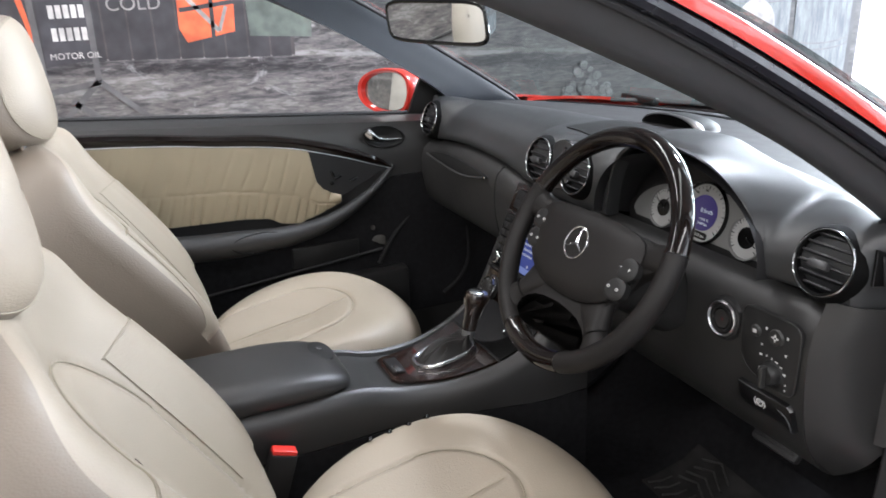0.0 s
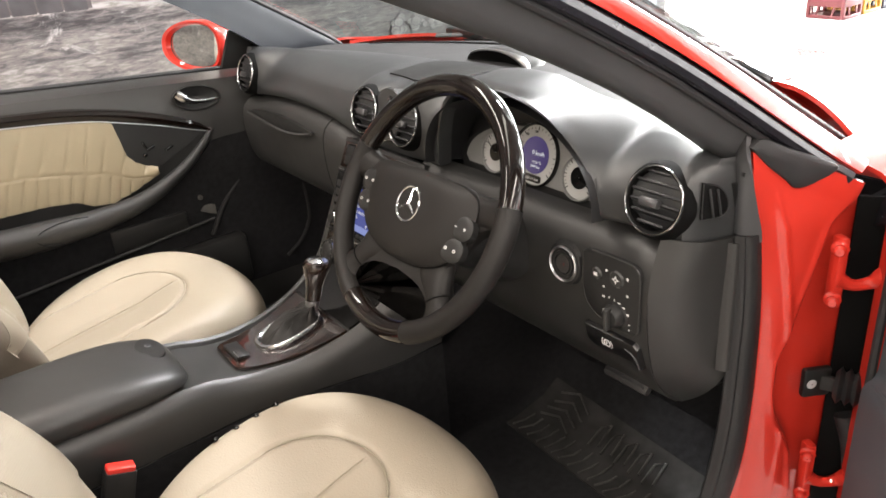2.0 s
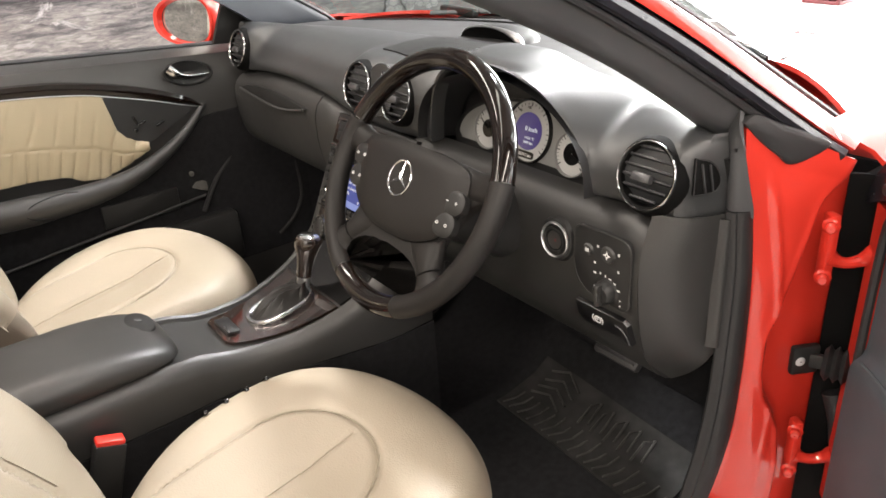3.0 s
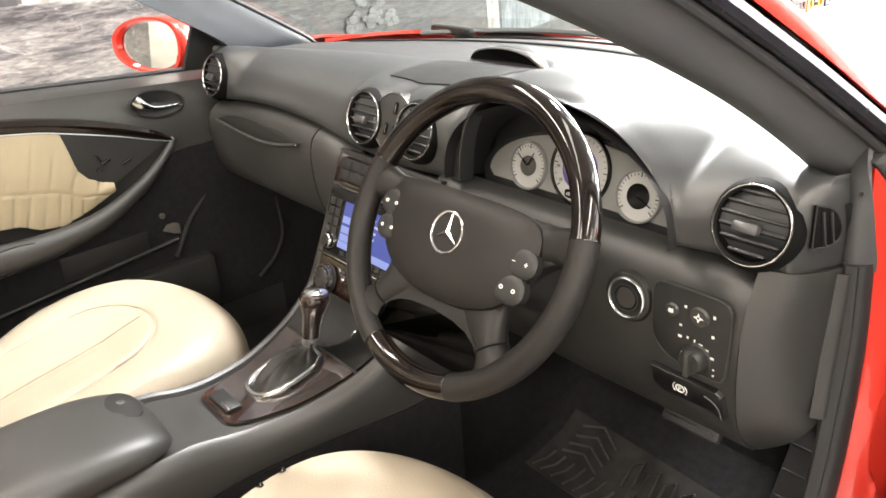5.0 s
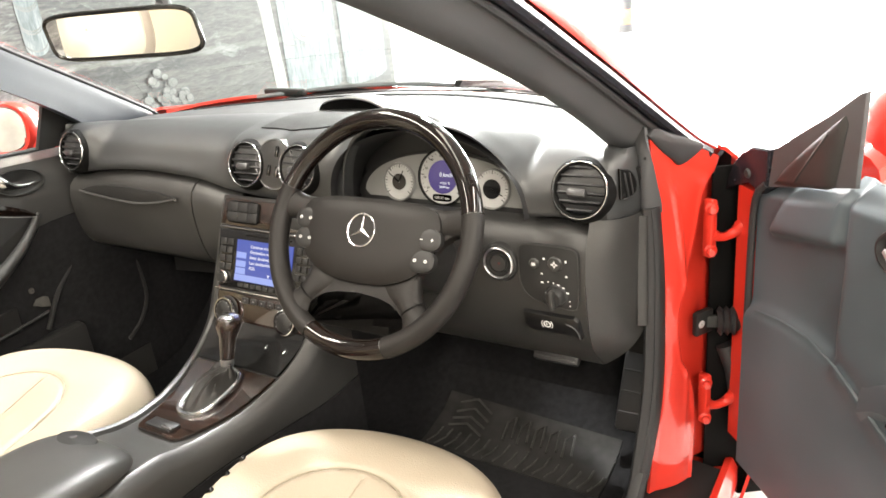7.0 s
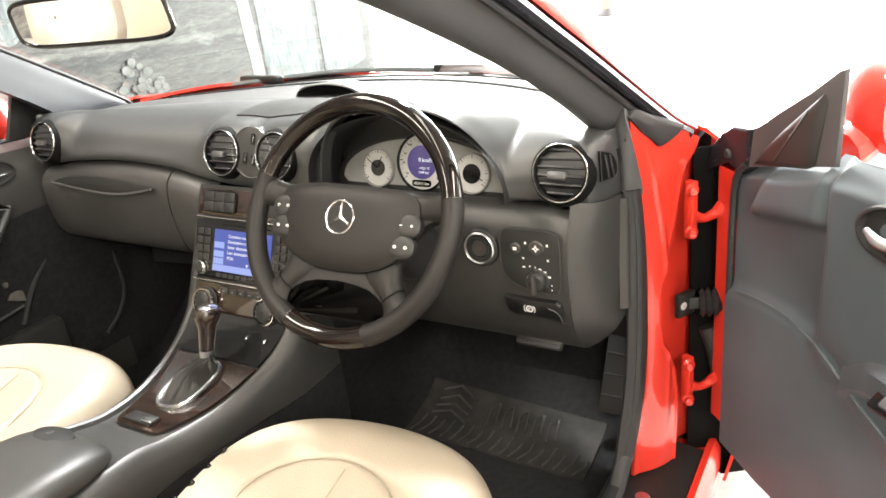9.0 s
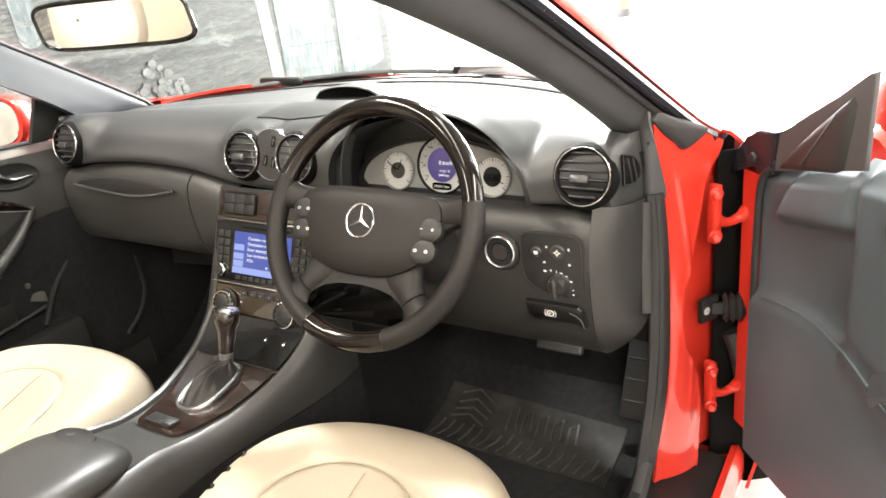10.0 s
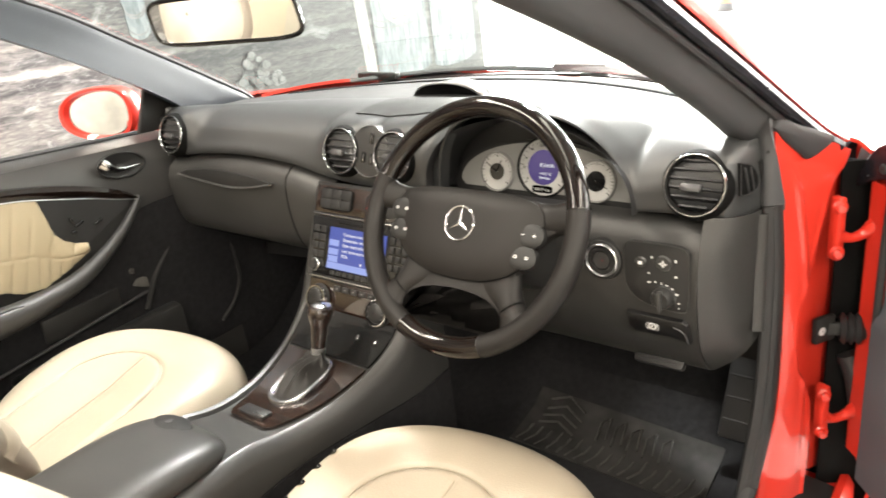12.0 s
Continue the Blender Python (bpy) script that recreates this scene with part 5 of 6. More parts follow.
part("door_post", sheet(post_at, range(100), np.linspace(-0.08, 1, 70), 0.006), RED, car, "red painted door post with pressed hollow")
SEALC = [((0.7035, 0.2675, 0.842), 0.0175), ((0.7075, 0.274, 0.75), 0.019), ((0.708, 0.2755, 0.67), 0.021), ((0.7075, 0.274, 0.567), 0.0225), ((0.704, 0.268, 0.481), 0.024), ((0.6975, 0.257, 0.41), 0.024), ((0.692, 0.240, 0.345), 0.022)]
sc = spline([(*c, w) for c, w in SEALC], 40)
along, out_ = np.array([0.482, 0.876, 0]), np.array([0.876, -0.482, 0])
seal = part("door_seal", loft([[np.array([x, y, z]) + along * w * math.cos(a) * (1 - 0.12 * (math.sin(a) > 0.3)) + out_ * 0.011 * (math.sin(a) - 0.25 * math.exp(-((math.cos(a) + 0.35) / 0.12) ** 2) * (math.sin(a) > 0)) for a in np.linspace(0, 2 * math.pi, 33)[:-1]] for x, y, z, w in sc]), RUBBER, car, "black rubber door seal")
part("seal_foot", tube(spline([(0.693, 0.243, 0.36), (0.69, 0.225, 0.325), (0.687, 0.19, 0.305), (0.685, 0.1, 0.298), (0.685, -0.4, 0.298), (0.685, -1.1, 0.298)], 24), 0.015, 10), RUBBER, seal)
part("seal_trim", sheet(lambda k, u: (pp[k][0] - 0.016 - 0.03 * u, pp[k][1] - 0.014 - 0.012 * u + 0.05 * u * u, pp[k][2]), range(6, 44), np.linspace(0, 1, 6), 0.004), PLASTIC, car)
LT = spline([(0.655, 0.300, 0.962), (0.672, 0.286, 0.940), (0.684, 0.274, 0.913), (0.688, 0.268, 0.888), (0.690, 0.266, 0.848), (0.690, 0.266, 0.832)], 20)
RT = spline([(0.699, 0.262, 0.968), (0.7015, 0.259, 0.950), (0.7065, 0.264, 0.914), (0.710, 0.270, 0.880), (0.714, 0.278, 0.845), (0.714, 0.280, 0.832)], 20)
part("post_trim", sheet(lambda k, u: tuple(LT[k] * (1 - u) + RT[k] * u + np.array([-0.002, -0.009, 0.0]) * math.sin(math.pi * u) * min(1, k / 5)), range(20), np.linspace(0, 1, 16), 0.005), GREY, car, "dark grey trim at the pillar foot")
part("sill_plate", sheet(lambda u, y: (0.66 + 0.134 * u, y, 0.297 - 0.012 * u * u), np.linspace(0, 1, 8), np.linspace(-1.2, 0.40, 12), 0.006), PLASTIC, car, "dark sill plate")
part("sill_plug", lathe([(0.001, 0.002), (0.012, 0.002), (0.014, 0)], pose(0.728, 0.225, 0.293), 24), SATIN, car)
part("sill", loft([[(0.79, y, 0.27), (0.796, y, 0.288), (0.808, y, 0.288), (0.818, y, 0.27), (0.82, y, 0.2), (0.79, y, 0.15), (0.7, y, 0.15), (0.68, y, 0.27)] for y in (-1.2, 0.0, 0.44)]), RED, car, "red outer sill")
# Near-black sheet closing the hinge gap; its colour carries the gap's deep shade.
part("gap_shade_sheet", sheet(lambda u, z: (0.762 + 0.095 * u, 0.412 + 0.063 * u, z), np.linspace(0, 1, 4), np.linspace(0.2, 0.865, 8), 0.006), DARK, car)
# the pillar trim runs out in a soft tip over the red post
FOOT = [(0.7005, 0.257, 0.955), (0.712, 0.279, 0.929), (0.725, 0.301, 0.908), (0.732, 0.313, 0.896), (0.742, 0.331, 0.899), (0.7575, 0.359, 0.916), (0.745, 0.336, 0.931), (0.724, 0.300, 0.949), (0.706, 0.270, 0.964)]
fc = sum((Vector(p) for p in FOOT), Vector()) / len(FOOT)
part("pillar_foot", loft([[fc + (Vector(p) - fc) * q + Vector((0.876, -0.482, 0)) * h for p in spline(FOOT + FOOT[:1], 40)[:-1]] for q, h in ((0.25, 0.006), (0.6, 0.0055), (0.85, 0.0045), (0.96, 0.003), (1.0, 0.0), (1.0, -0.03))]), RUBBER, car, "black rubber tip of the pillar trim")

# hinges and door check
def hinge(z):
    h = part("hinge", rbox(0.020, 0.014, 0.10, 0.004, pose(0.768, 0.372, z, 0, 0, -28)), RED, car, "red painted door hinge")
    part("arm", tube(spline([(0.77, 0.375, z - 0.012), (0.785, 0.385, z - 0.018), (0.80, 0.40, z - 0.014), (0.815, 0.405, z)], 10), [0.014, 0.010, 0.008, 0.0075, 0.0075, 0.008, 0.009, 0.011, 0.013, 0.014], 10), RED, h)
    for dz in (-0.036, 0.036):
        part("bolt", lathe([(0.001, 0.012), (0.005, 0.012), (0.0075, 0.009), (0.0075, 0.003), (0.011, 0.0)], basis((0.772, 0.364, z + dz), (0, 0, 1), (0.45, -0.9, 0)), 12), RED, h)
    return h


hinge(0.775)
hinge(0.452)
chk = part("door_check", rbox(0.04, 0.012, 0.045, 0.004, pose(0.76, 0.378, 0.60, 0, 0, 60)), PLASTIC, car, "black door check strap")
part("check_bolt", lathe([(0.001, 0.008), (0.007, 0.007), (0.009, 0.004), (0.0095, 0)], basis((0.755, 0.371, 0.60), (0, 0, 1), (0.88, -0.48, 0)), 20), BOLT, chk, "bright zinc bolt")
for k in range(5):
    part("bellows", lathe([(0.018, -0.006), (0.026, 0.0), (0.018, 0.006)], basis((0.785 + 0.010 * k, 0.395 + 0.004 * k, 0.598), (0, 0, 1), (0.92, 0.35, 0)), 20), RUBBER, chk)
part("strap", rbox(0.07, 0.008, 0.022, 0.002, pose(0.785, 0.39, 0.6, 0, 0, 22)), PLASTIC, chk)
part("cable_sleeve", tube(spline([(0.79, 0.42, 0.54), (0.805, 0.42, 0.50), (0.815, 0.42, 0.45)], 12), 0.017, 12), RUBBER, car)

# ---- mats and pedals ----
def floor_z(y):
    return float(np.interp(y, [p[0] for p in fl], [p[1] for p in fl])) + 0.012


for side in (1, -1):
    fm = thing("floor_mat", (0.4 * side, 0.15, 0.23), "black carpet floor mat" + (" with rubber heel pad" if side > 0 else ""), "floor mat", "floor mats")
    part("carpet", sheet(lambda x, y: (side * x, y, floor_z(y)), np.linspace(0.16, 0.66, 6), np.linspace(-0.25, 0.50, 14), 0.008), CARPET, fm)
    if side > 0:
        PADM = mat("heel_rubber", (0.021, 0.0205, 0.020), 0.7, var=0.4, vscale=30, spec=0.15)
        # The ribs are a paler, shinier rubber than the pad.
        RIBM = mat("pale_rib_rubber", (0.032, 0.031, 0.029), 0.45, var=0.4, vscale=40, spec=0.4)
        hp = part("heel_pad", sheet(lambda x, y: (x, y + 0.04 * (0.4 - x), floor_z(y + 0.04 * (0.4 - x)) + 0.014), np.linspace(0.19, 0.60, 8), np.linspace(0.285, 0.43, 16), 0.004), PADM, fm)
        def on_pad(x, y):
            return (x, y + 0.04 * (0.4 - x), floor_z(y + 0.04 * (0.4 - x)) + 0.0165)

        for k in range(17):
            x = 0.205 + 0.0235 * k
            part("rib", tube([on_pad(x + 0.004 * math.sin(5 * k), 0.290), on_pad(x + 0.010, 0.318), on_pad(x + 0.013, 0.340 + 0.006 * math.sin(3 * k))], 0.0022, 6), RIBM, hp)
        for k in range(4):
            part("rib", tube([on_pad(x, y) for x, y in ((0.225, 0.350 + 0.02 * k), (0.265, 0.366 + 0.02 * k), (0.310, 0.345 + 0.02 * k))], 0.0024, 6), RIBM, hp)
        for k in range(5):
            part("rib", tube([on_pad(x, y) for x, y in ((0.36 + 0.034 * k, 0.352), (0.352 + 0.034 * k, 0.40), (0.368 + 0.034 * k, 0.412), (0.378 + 0.034 * k, 0.362))], 0.0024, 6), RIBM, hp)


def pedal(name, at, w, h, tilt, label):
    m = Matrix.Translation(at) @ pose(0, 0, 0, 90 - tilt)
    p = thing(name, at, label, "pedal")
    padp = part("pad", rbox(w, h, 0.016, 0.006, m), RUBBER, p)
    for k in range(4):
        part("rib", rbox(w * 0.86, 0.004, 0.003, 0.001, m @ pose(0, h * (-0.32 + 0.21 * k), 0.009)), RUBBER, padp)
    part("lever", tube([m @ Vector((0, h * 0.3, -0.008)), Vector(at) + Vector((0, 0.14, 0.14)), Vector(at) + Vector((0, 0.22, 0.26))], 0.009, 8), PLASTIC, p)


pedal("parking_brake_pedal", (0.547, 0.25, 0.572), 0.085, 0.05, 40, "black ribbed parking brake pedal")
pedal("brake_pedal", (0.33, 0.50, 0.47), 0.10, 0.06, 35, "black ribbed brake pedal")
pedal("accelerator_pedal", (0.615, 0.46, 0.40), 0.055, 0.2, 30, "black ribbed accelerator pedal")

# ---- rear-view mirror ----
rv = thing("rear_view_mirror", (0.0, -0.05, 1.165), "interior rear-view mirror in a dark frame", "mirror")
ra = Vector((0.132 + 0.128, -0.027 + 0.092, 0.0)).normalized()
RM = basis((-0.004, -0.058, 1.166), ra, (0.25, -0.95, -0.05))
shape = [(x + 0.012 * y / 0.03 * -0.35, y) for x, y in oval(0.136, 0.034, 48, 5.5)]
part("housing", dome(shape, RM @ pose(0, 0, -0.002) @ Matrix.Diagonal((1, 1, -1, 1)), 0.028, 0.003), PLASTIC, rv)
part("bezel", tube([RM @ Vector((x, y, 0.0)) for x, y in shape], 0.0038, 8, loop=True), GLOSS, rv)
flat("glass", [(x * 0.985, y * 0.95) for x, y in shape], RM @ pose(0, 0, 0.0015), MIRROR, rv, 0.001)
part("stem", tube([RM @ Vector((0.0, 0.0, -0.03)), Vector((0.0, 0.03, 1.20)), Vector((0.0, 0.0, 1.30))], 0.012, 10), GREY, rv)


# ---- outside mirrors ----
def outside_mirror(name, m, label, q):
    """Local x to the right along the glass, y up, z towards the rear; q: 1 where right is outwards, else -1."""
    m = m @ Matrix.Diagonal((q, 1, 1, 1))
    t = thing(name, tuple(m.translation), label, "mirror", "outside mirrors")
    ring = [(0.105 * math.copysign(abs(math.cos(a)) ** (0.75 if math.cos(a) < 0 else 0.95), math.cos(a)), 0.066 * math.copysign(abs(math.sin(a)) ** 0.8, math.sin(a)) * (1.0 - 0.12 * math.cos(a))) for a in np.linspace(0, 2 * math.pi, 49)[:-1]]
    rows = [[m @ Vector((x * s - 0.012 * (1 - s), y * s, -d)) for x, y in ring] for s, d in ((0.80, 0.006), (0.86, -0.006), (0.95, -0.008), (1.0, 0.0), (1.0, 0.03), (0.88, 0.065), (0.6, 0.09), (0.15, 0.10), (0.01, 0.101))]
    part("housing", loft(rows, caps=False), RED, t)
    part("well", loft([[m @ Vector((x * s, y * s, -d)) for x, y in ring] for s, d in ((0.84, -0.002), (0.80, 0.014), (0.02, 0.016))], caps=False), RUBBER, t)
    flat("glass", [(x * 0.80 + 0.003, y * 0.80) for x, y in ring], m @ pose(0, 0, -0.008), MIRROR, t, 0.002)
    part("foot", loft([[m @ Vector((-0.075 - 0.04 * s, -0.035 - 0.022 * s + 0.030 * math.sin(a), -0.045 + 0.042 * math.cos(a))) for a in np.linspace(0, 2 * math.pi, 13)[:-1]] for s in (0, 0.5, 1.0)]), RED, t)
    return t


am = Vector((0.89, 0.45, 0)).normalized()
outside_mirror("outside_mirror", basis((-0.868, 0.158, 0.932), am, (0.30, -0.95, 0.11)), "red outside mirror on the passenger door", -1)

# ---- passenger door ----
pdoor = thing("passenger_door", (-0.7, -0.2, 0.3), "black passenger door with pleated beige leather insert, closed", "car door")


def belt(y):
    return 0.893 - 0.075 * y


low_edge = spline([(-1.1, 0.915), (-0.62, 0.892), (-0.46, 0.879), (-0.369, 0.867), (-0.26, 0.855), (-0.168, 0.840), (-0.128, 0.829), (-0.023, 0.797), (0.04, 0.774), (0.09, 0.758)], 60)
top_edge = spline([(-1.1, 0.942), (-0.6, 0.918), (-0.363, 0.890), (-0.287, 0.883), (-0.22, 0.875), (-0.116, 0.853), (-0.042, 0.832), (0.02, 0.808), (0.071, 0.781), (0.09, 0.763)], 60)


def strip_z(y):
    """Height of the lower edge of the wood strip."""
    return float(np.interp(y, [p[0] for p in low_edge], [p[1] for p in low_edge]))


def strip_top(y):
    return float(np.interp(y, [p[0] for p in top_edge], [p[1] for p in top_edge]))


def panel_at(y, k):
    b = belt(y)
    pts = spline([(-0.70, 0.22), (-0.705, 0.50), (-0.69, 0.62), (-0.672, 0.72), (-0.668, 0.80), (-0.675, b - 0.05), (-0.70, b - 0.012), (-0.765, b)], 24)
    return (pts[k][0], y, pts[k][1])


part("panel", sheet(panel_at, np.linspace(-1.15, 0.37, 40), range(24), 0.02), SOFT, pdoor)
part("outer_skin", sheet(lambda y, v: (-0.775 - 0.07 * math.sin(math.pi * min(1, 0.1 + 0.8 * v)), y, belt(y) - 0.005 - v * 0.65), np.linspace(-1.15, 0.42, 16), np.linspace(0, 1, 10), 0.004), RED, pdoor, "red outer door skin")
part("belt_strip", tube([(-0.768, y, belt(y) + 0.003) for y in np.linspace(-1.15, 0.24, 20)], 0.006, 8), RUBBER, pdoor)
# pleated insert
zb = lambda y: float(np.interp(y, [-1.1, -0.424, -0.309, -0.25, -0.217, -0.172, -0.122, -0.062, -0.053], [0.70, 0.678, 0.675, 0.667, 0.649, 0.643, 0.658, 0.683, 0.690]))
zt = lambda y: strip_z(y) - 0.003 if y < -0.135 else float(np.interp(y, [-0.135, -0.128, -0.121, -0.104, -0.08, -0.053], [0.828, 0.792, 0.749, 0.725, 0.712, 0.701]))


def pleat(y, v):
    """Leather with slanting gathered folds above a cross seam and closer ones below it."""
    z = zb(y) + v * (zt(y) - zb(y))
    mid = float(np.interp(y, [-1.1, -0.401, -0.346, -0.279, -0.174, -0.117, -0.05], [0.79, 0.755, 0.752, 0.741, 0.717, 0.690, 0.680]))
    if z > mid:
        d = ((y - 0.42 * z + 0.006 * math.sin(31 * y)) / 0.048 + 0.5) % 1 - 0.5
        w = 1 - math.exp(-((d / 0.11) ** 2)) * min(1.0, (z - mid) / 0.02) * max(0.0, 1 - (z - mid) / (0.12 + 0.03 * math.sin(57 * y)))
    else:
        d = ((y - 0.30 * z + 0.004 * math.sin(43 * y)) / 0.027 + 0.5) % 1 - 0.5
        w = 1 - math.exp(-((d / 0.16) ** 2)) * min(1.0, (mid - z) / 0.012) * (0.7 + 0.3 * math.sin(71 * y))
    return (-0.664 + 0.0042 * w - 0.002 * math.exp(-(((z - mid) / 0.003) ** 2)) + 0.004 * math.sin(math.pi * v), y, z)


part("insert", sheet(pleat, np.concatenate([np.linspace(-1.1, -0.14, 300), np.linspace(-0.137, -0.056, 60)]), np.linspace(0, 1, 48), 0.004), BEIGE, pdoor, "pleated beige leather insert")
ys = np.linspace(-1.1, 0.09, 60)
part("wood_strip", loft([[(-0.660, y, strip_z(y)), (-0.655, y, strip_z(y) + 0.25 * h), (-0.654, y, strip_z(y) + 0.6 * h), (-0.660, y, strip_z(y) + 0.95 * h), (-0.68, y, strip_z(y) + h)] for y, h in [(y, strip_top(y) - strip_z(y)) for y in ys]]), RIMWOOD, pdoor, "polished dark wood strip")
part("chrome_line", tube([(-0.6565, y, strip_z(y) - 0.0005) for y in ys], 0.0011, 6), SATIN, pdoor)
# arm rest that sweeps up to the front
sweep = spline([(-0.645, -1.1, 0.655), (-0.64, -0.6, 0.635), (-0.635, -0.42, 0.622), (-0.635, -0.30, 0.618), (-0.637, -0.2, 0.62), (-0.640, -0.10, 0.638), (-0.648, 0.0, 0.684), (-0.655, 0.06, 0.728), (-0.664, 0.095, 0.762)], 40)
part("arm_rest", tube(sweep, [0.040] * 24 + [0.040 - 0.0021 * k for k in range(16)], 18, flat=0.8), SOFT, pdoor, "sweeping black arm rest")
part("pull_pocket", tube([(-0.601, -0.285 + 0.075 * math.cos(a), 0.624 + 0.026 * math.sin(a)) for a in np.linspace(1.0, 4.4, 24)], 0.0013, 6), DARK, pdoor)
part("switch_field", sheet(lambda y, v: (-0.660, y, (zt(y) if y < -0.053 else 0.70 + 0.6 * (y + 0.053) * 0.8) + v * (strip_z(y) - 0.002 - (zt(y) if y < -0.053 else 0.70 + 0.6 * (y + 0.053) * 0.8))), np.linspace(-0.133, 0.075, 24), np.linspace(0, 1, 6), 0.004), PLASTIC, pdoor)
for dy, dz, w, h in ((-0.075, 0.762, 0.006, 0.018), (-0.062, 0.752, 0.022, 0.006), (-0.078, 0.738, 0.010, 0.008), (-0.02, 0.742, 0.022, 0.005)):
    part("seat_switch", rbox(0.008, w, h, 0.002, pose(-0.654, dy, dz, 20)), GLOSS, pdoor)
# inner handle in its oval cup
HM = basis((-0.664, 0.073, 0.844), (0, 1, -0.16), (1, 0, 0))
cup = part("handle_cup", lathe([(1.0, 0.004), (0.93, 0.006), (0.86, 0.0), (0.02, -0.014)], HM @ Matrix.Diagonal((0.062, 0.031, 1, 1)), 40), PLASTIC, pdoor)
part("handle", tube(spline([HM @ Vector(p) for p in ((-0.050, 0.010, 0.008), (-0.034, -0.002, 0.012), (-0.004, -0.009, 0.012), (0.05, -0.003, 0.008))], 14), [0.013, 0.0135, 0.013, 0.011, 0.009, 0.008, 0.0075, 0.007, 0.0065, 0.006, 0.0055, 0.005, 0.0045, 0.0035], 10, flat=0.6), CHROME, cup, "chrome inner door handle")
part("sail", plate([(0.17, 0.89), (0.34, 0.875), (0.32, 0.93), (0.21, 0.985)], 0.012, basis((-0.715, 0, 0), (0, 1, 0), (1, 0, 0))), PLASTIC, pdoor, "black mirror triangle")
part("lower_lining", sheet(lambda y, v: ((lambda z: (float(np.interp(z, [0.30, 0.49, 0.61, 0.64, 0.70, 0.76], [-0.7, -0.7, -0.6865, -0.681, -0.671, -0.662])), y, z))(0.31 + v * (float(np.interp(y, [-0.15, -0.10, 0.0, 0.06, 0.095, 0.3], [0.60, 0.618, 0.662, 0.706, 0.735, 0.735])) - 0.31))), np.linspace(-0.95, 0.36, 40), np.linspace(0, 1, 14), 0.004), CARPET, pdoor, "black carpet lower door lining")
part("pocket", rbox(0.05, 0.42, 0.14, 0.015, pose(-0.68, -0.08, 0.40)), PLASTIC, pdoor)
part("pocket_face", rbox(0.012, 0.19, 0.062, 0.006, pose(-0.692, -0.10, 0.535, 0, 6, 0)), PLASTIC, pdoor, "dark grey door pocket")
part("pocket_rim", tube([(-0.680, y, 0.500 + 0.10 * (y + 0.2)) for y in np.linspace(-0.55, 0.06, 10)], 0.004, 8), RUBBER, pdoor)
part("door_edge", tube(spline([(-0.688, 0.195, 0.665), (-0.688, 0.146, 0.608), (-0.688, 0.097, 0.556), (-0.688, 0.05, 0.48)], 16), 0.006, 8), PLASTIC, pdoor)
part("opening_seal", tube(spline([(-0.694, 0.325, 0.56), (-0.694, 0.334, 0.49), (-0.694, 0.330, 0.435), (-0.694, 0.298, 0.384), (-0.694, 0.250, 0.350)], 20), 0.005, 8), PLASTIC, car)
BRACKET = mat("bracket_grey", (0.05, 0.048, 0.043), 0.5, var=0.3, vscale=60)
part("bracket", plate([(-0.020, -0.004), (-0.006, 0.012), (0.006, 0.010), (0.020, 0.002), (0.018, -0.022), (0.002, -0.016)], 0.004, basis((-0.686, 0.052, 0.556), (0, 1, 0), (1, 0, 0.2)), 0.001), BRACKET, pdoor, "pale grey bracket end")
part("bracket_bolt", lathe([(0.001, 0.004), (0.005, 0.004), (0.007, 0.0)], basis((-0.682, 0.036, 0.590), (0, 1, 0), (1, 0, 0.2)), 16), BRACKET, pdoor)

# ---- driver door, open ----
ddoor = thing("driver_door", (0.83, 0.38, 0.3), "open driver door, black trim inside and red outside", "car door")
th = radians(44)
dd, dn = Vector((math.sin(th), -math.cos(th), 0)), Vector((-math.cos(th), -math.sin(th), 0))
DM = Matrix.Translation((0.83, 0.38, 0)) @ Matrix((dd, dn, Vector((0, 0, 1)))).transposed().to_4x4()


def dz_belt(d):
    return 0.905 + 0.05 * min(0.6, d)


def step(v, w):
    return 1 / (1 + math.exp(-max(-60.0, min(60.0, v / w))))


LINE = [(0.012, 0.645), (0.041, 0.655), (0.102, 0.666), (0.168, 0.668), (0.203, 0.660), (0.241, 0.656), (0.275, 0.639), (0.320, 0.616), (0.366, 0.598), (0.6, 0.50), (1.25, 0.42)]


def dpanel(d, v):
    """Inner trim: d along the door from its front edge, v from the bottom to the belt."""
    zlo = 0.335 + 0.10 * max(0, 0.12 - d)
    z = zlo + v * ((0.858 + 0.25 * min(d, 0.2) if d < 0.2 else dz_belt(d)) - zlo)
    line = float(np.interp(d, [p[0] for p in LINE], [p[1] for p in LINE]))
    above = step(z - line, 0.005)
    ledge = 0.793 + 0.21 * (d - 0.06)
    edge = 0.226 - 0.03 * max(0.0, 0.80 - z)
    off = 0.024 * step(d - edge, 0.004) * step(z - line + 0.0, 0.012)
    off += 0.026 * step(z - ledge, 0.004) * step(d - 0.06 - 0.45 * (z - 0.793), 0.004) * step(0.216 - d, 0.005) * (1 - 0.6 * max(0.0, z - ledge) / 0.08)
    off += 0.016 * (1 - above)
    off -= 0.03 * max(0, v - 0.95) / 0.05
    return DM @ Vector((d, off, z))


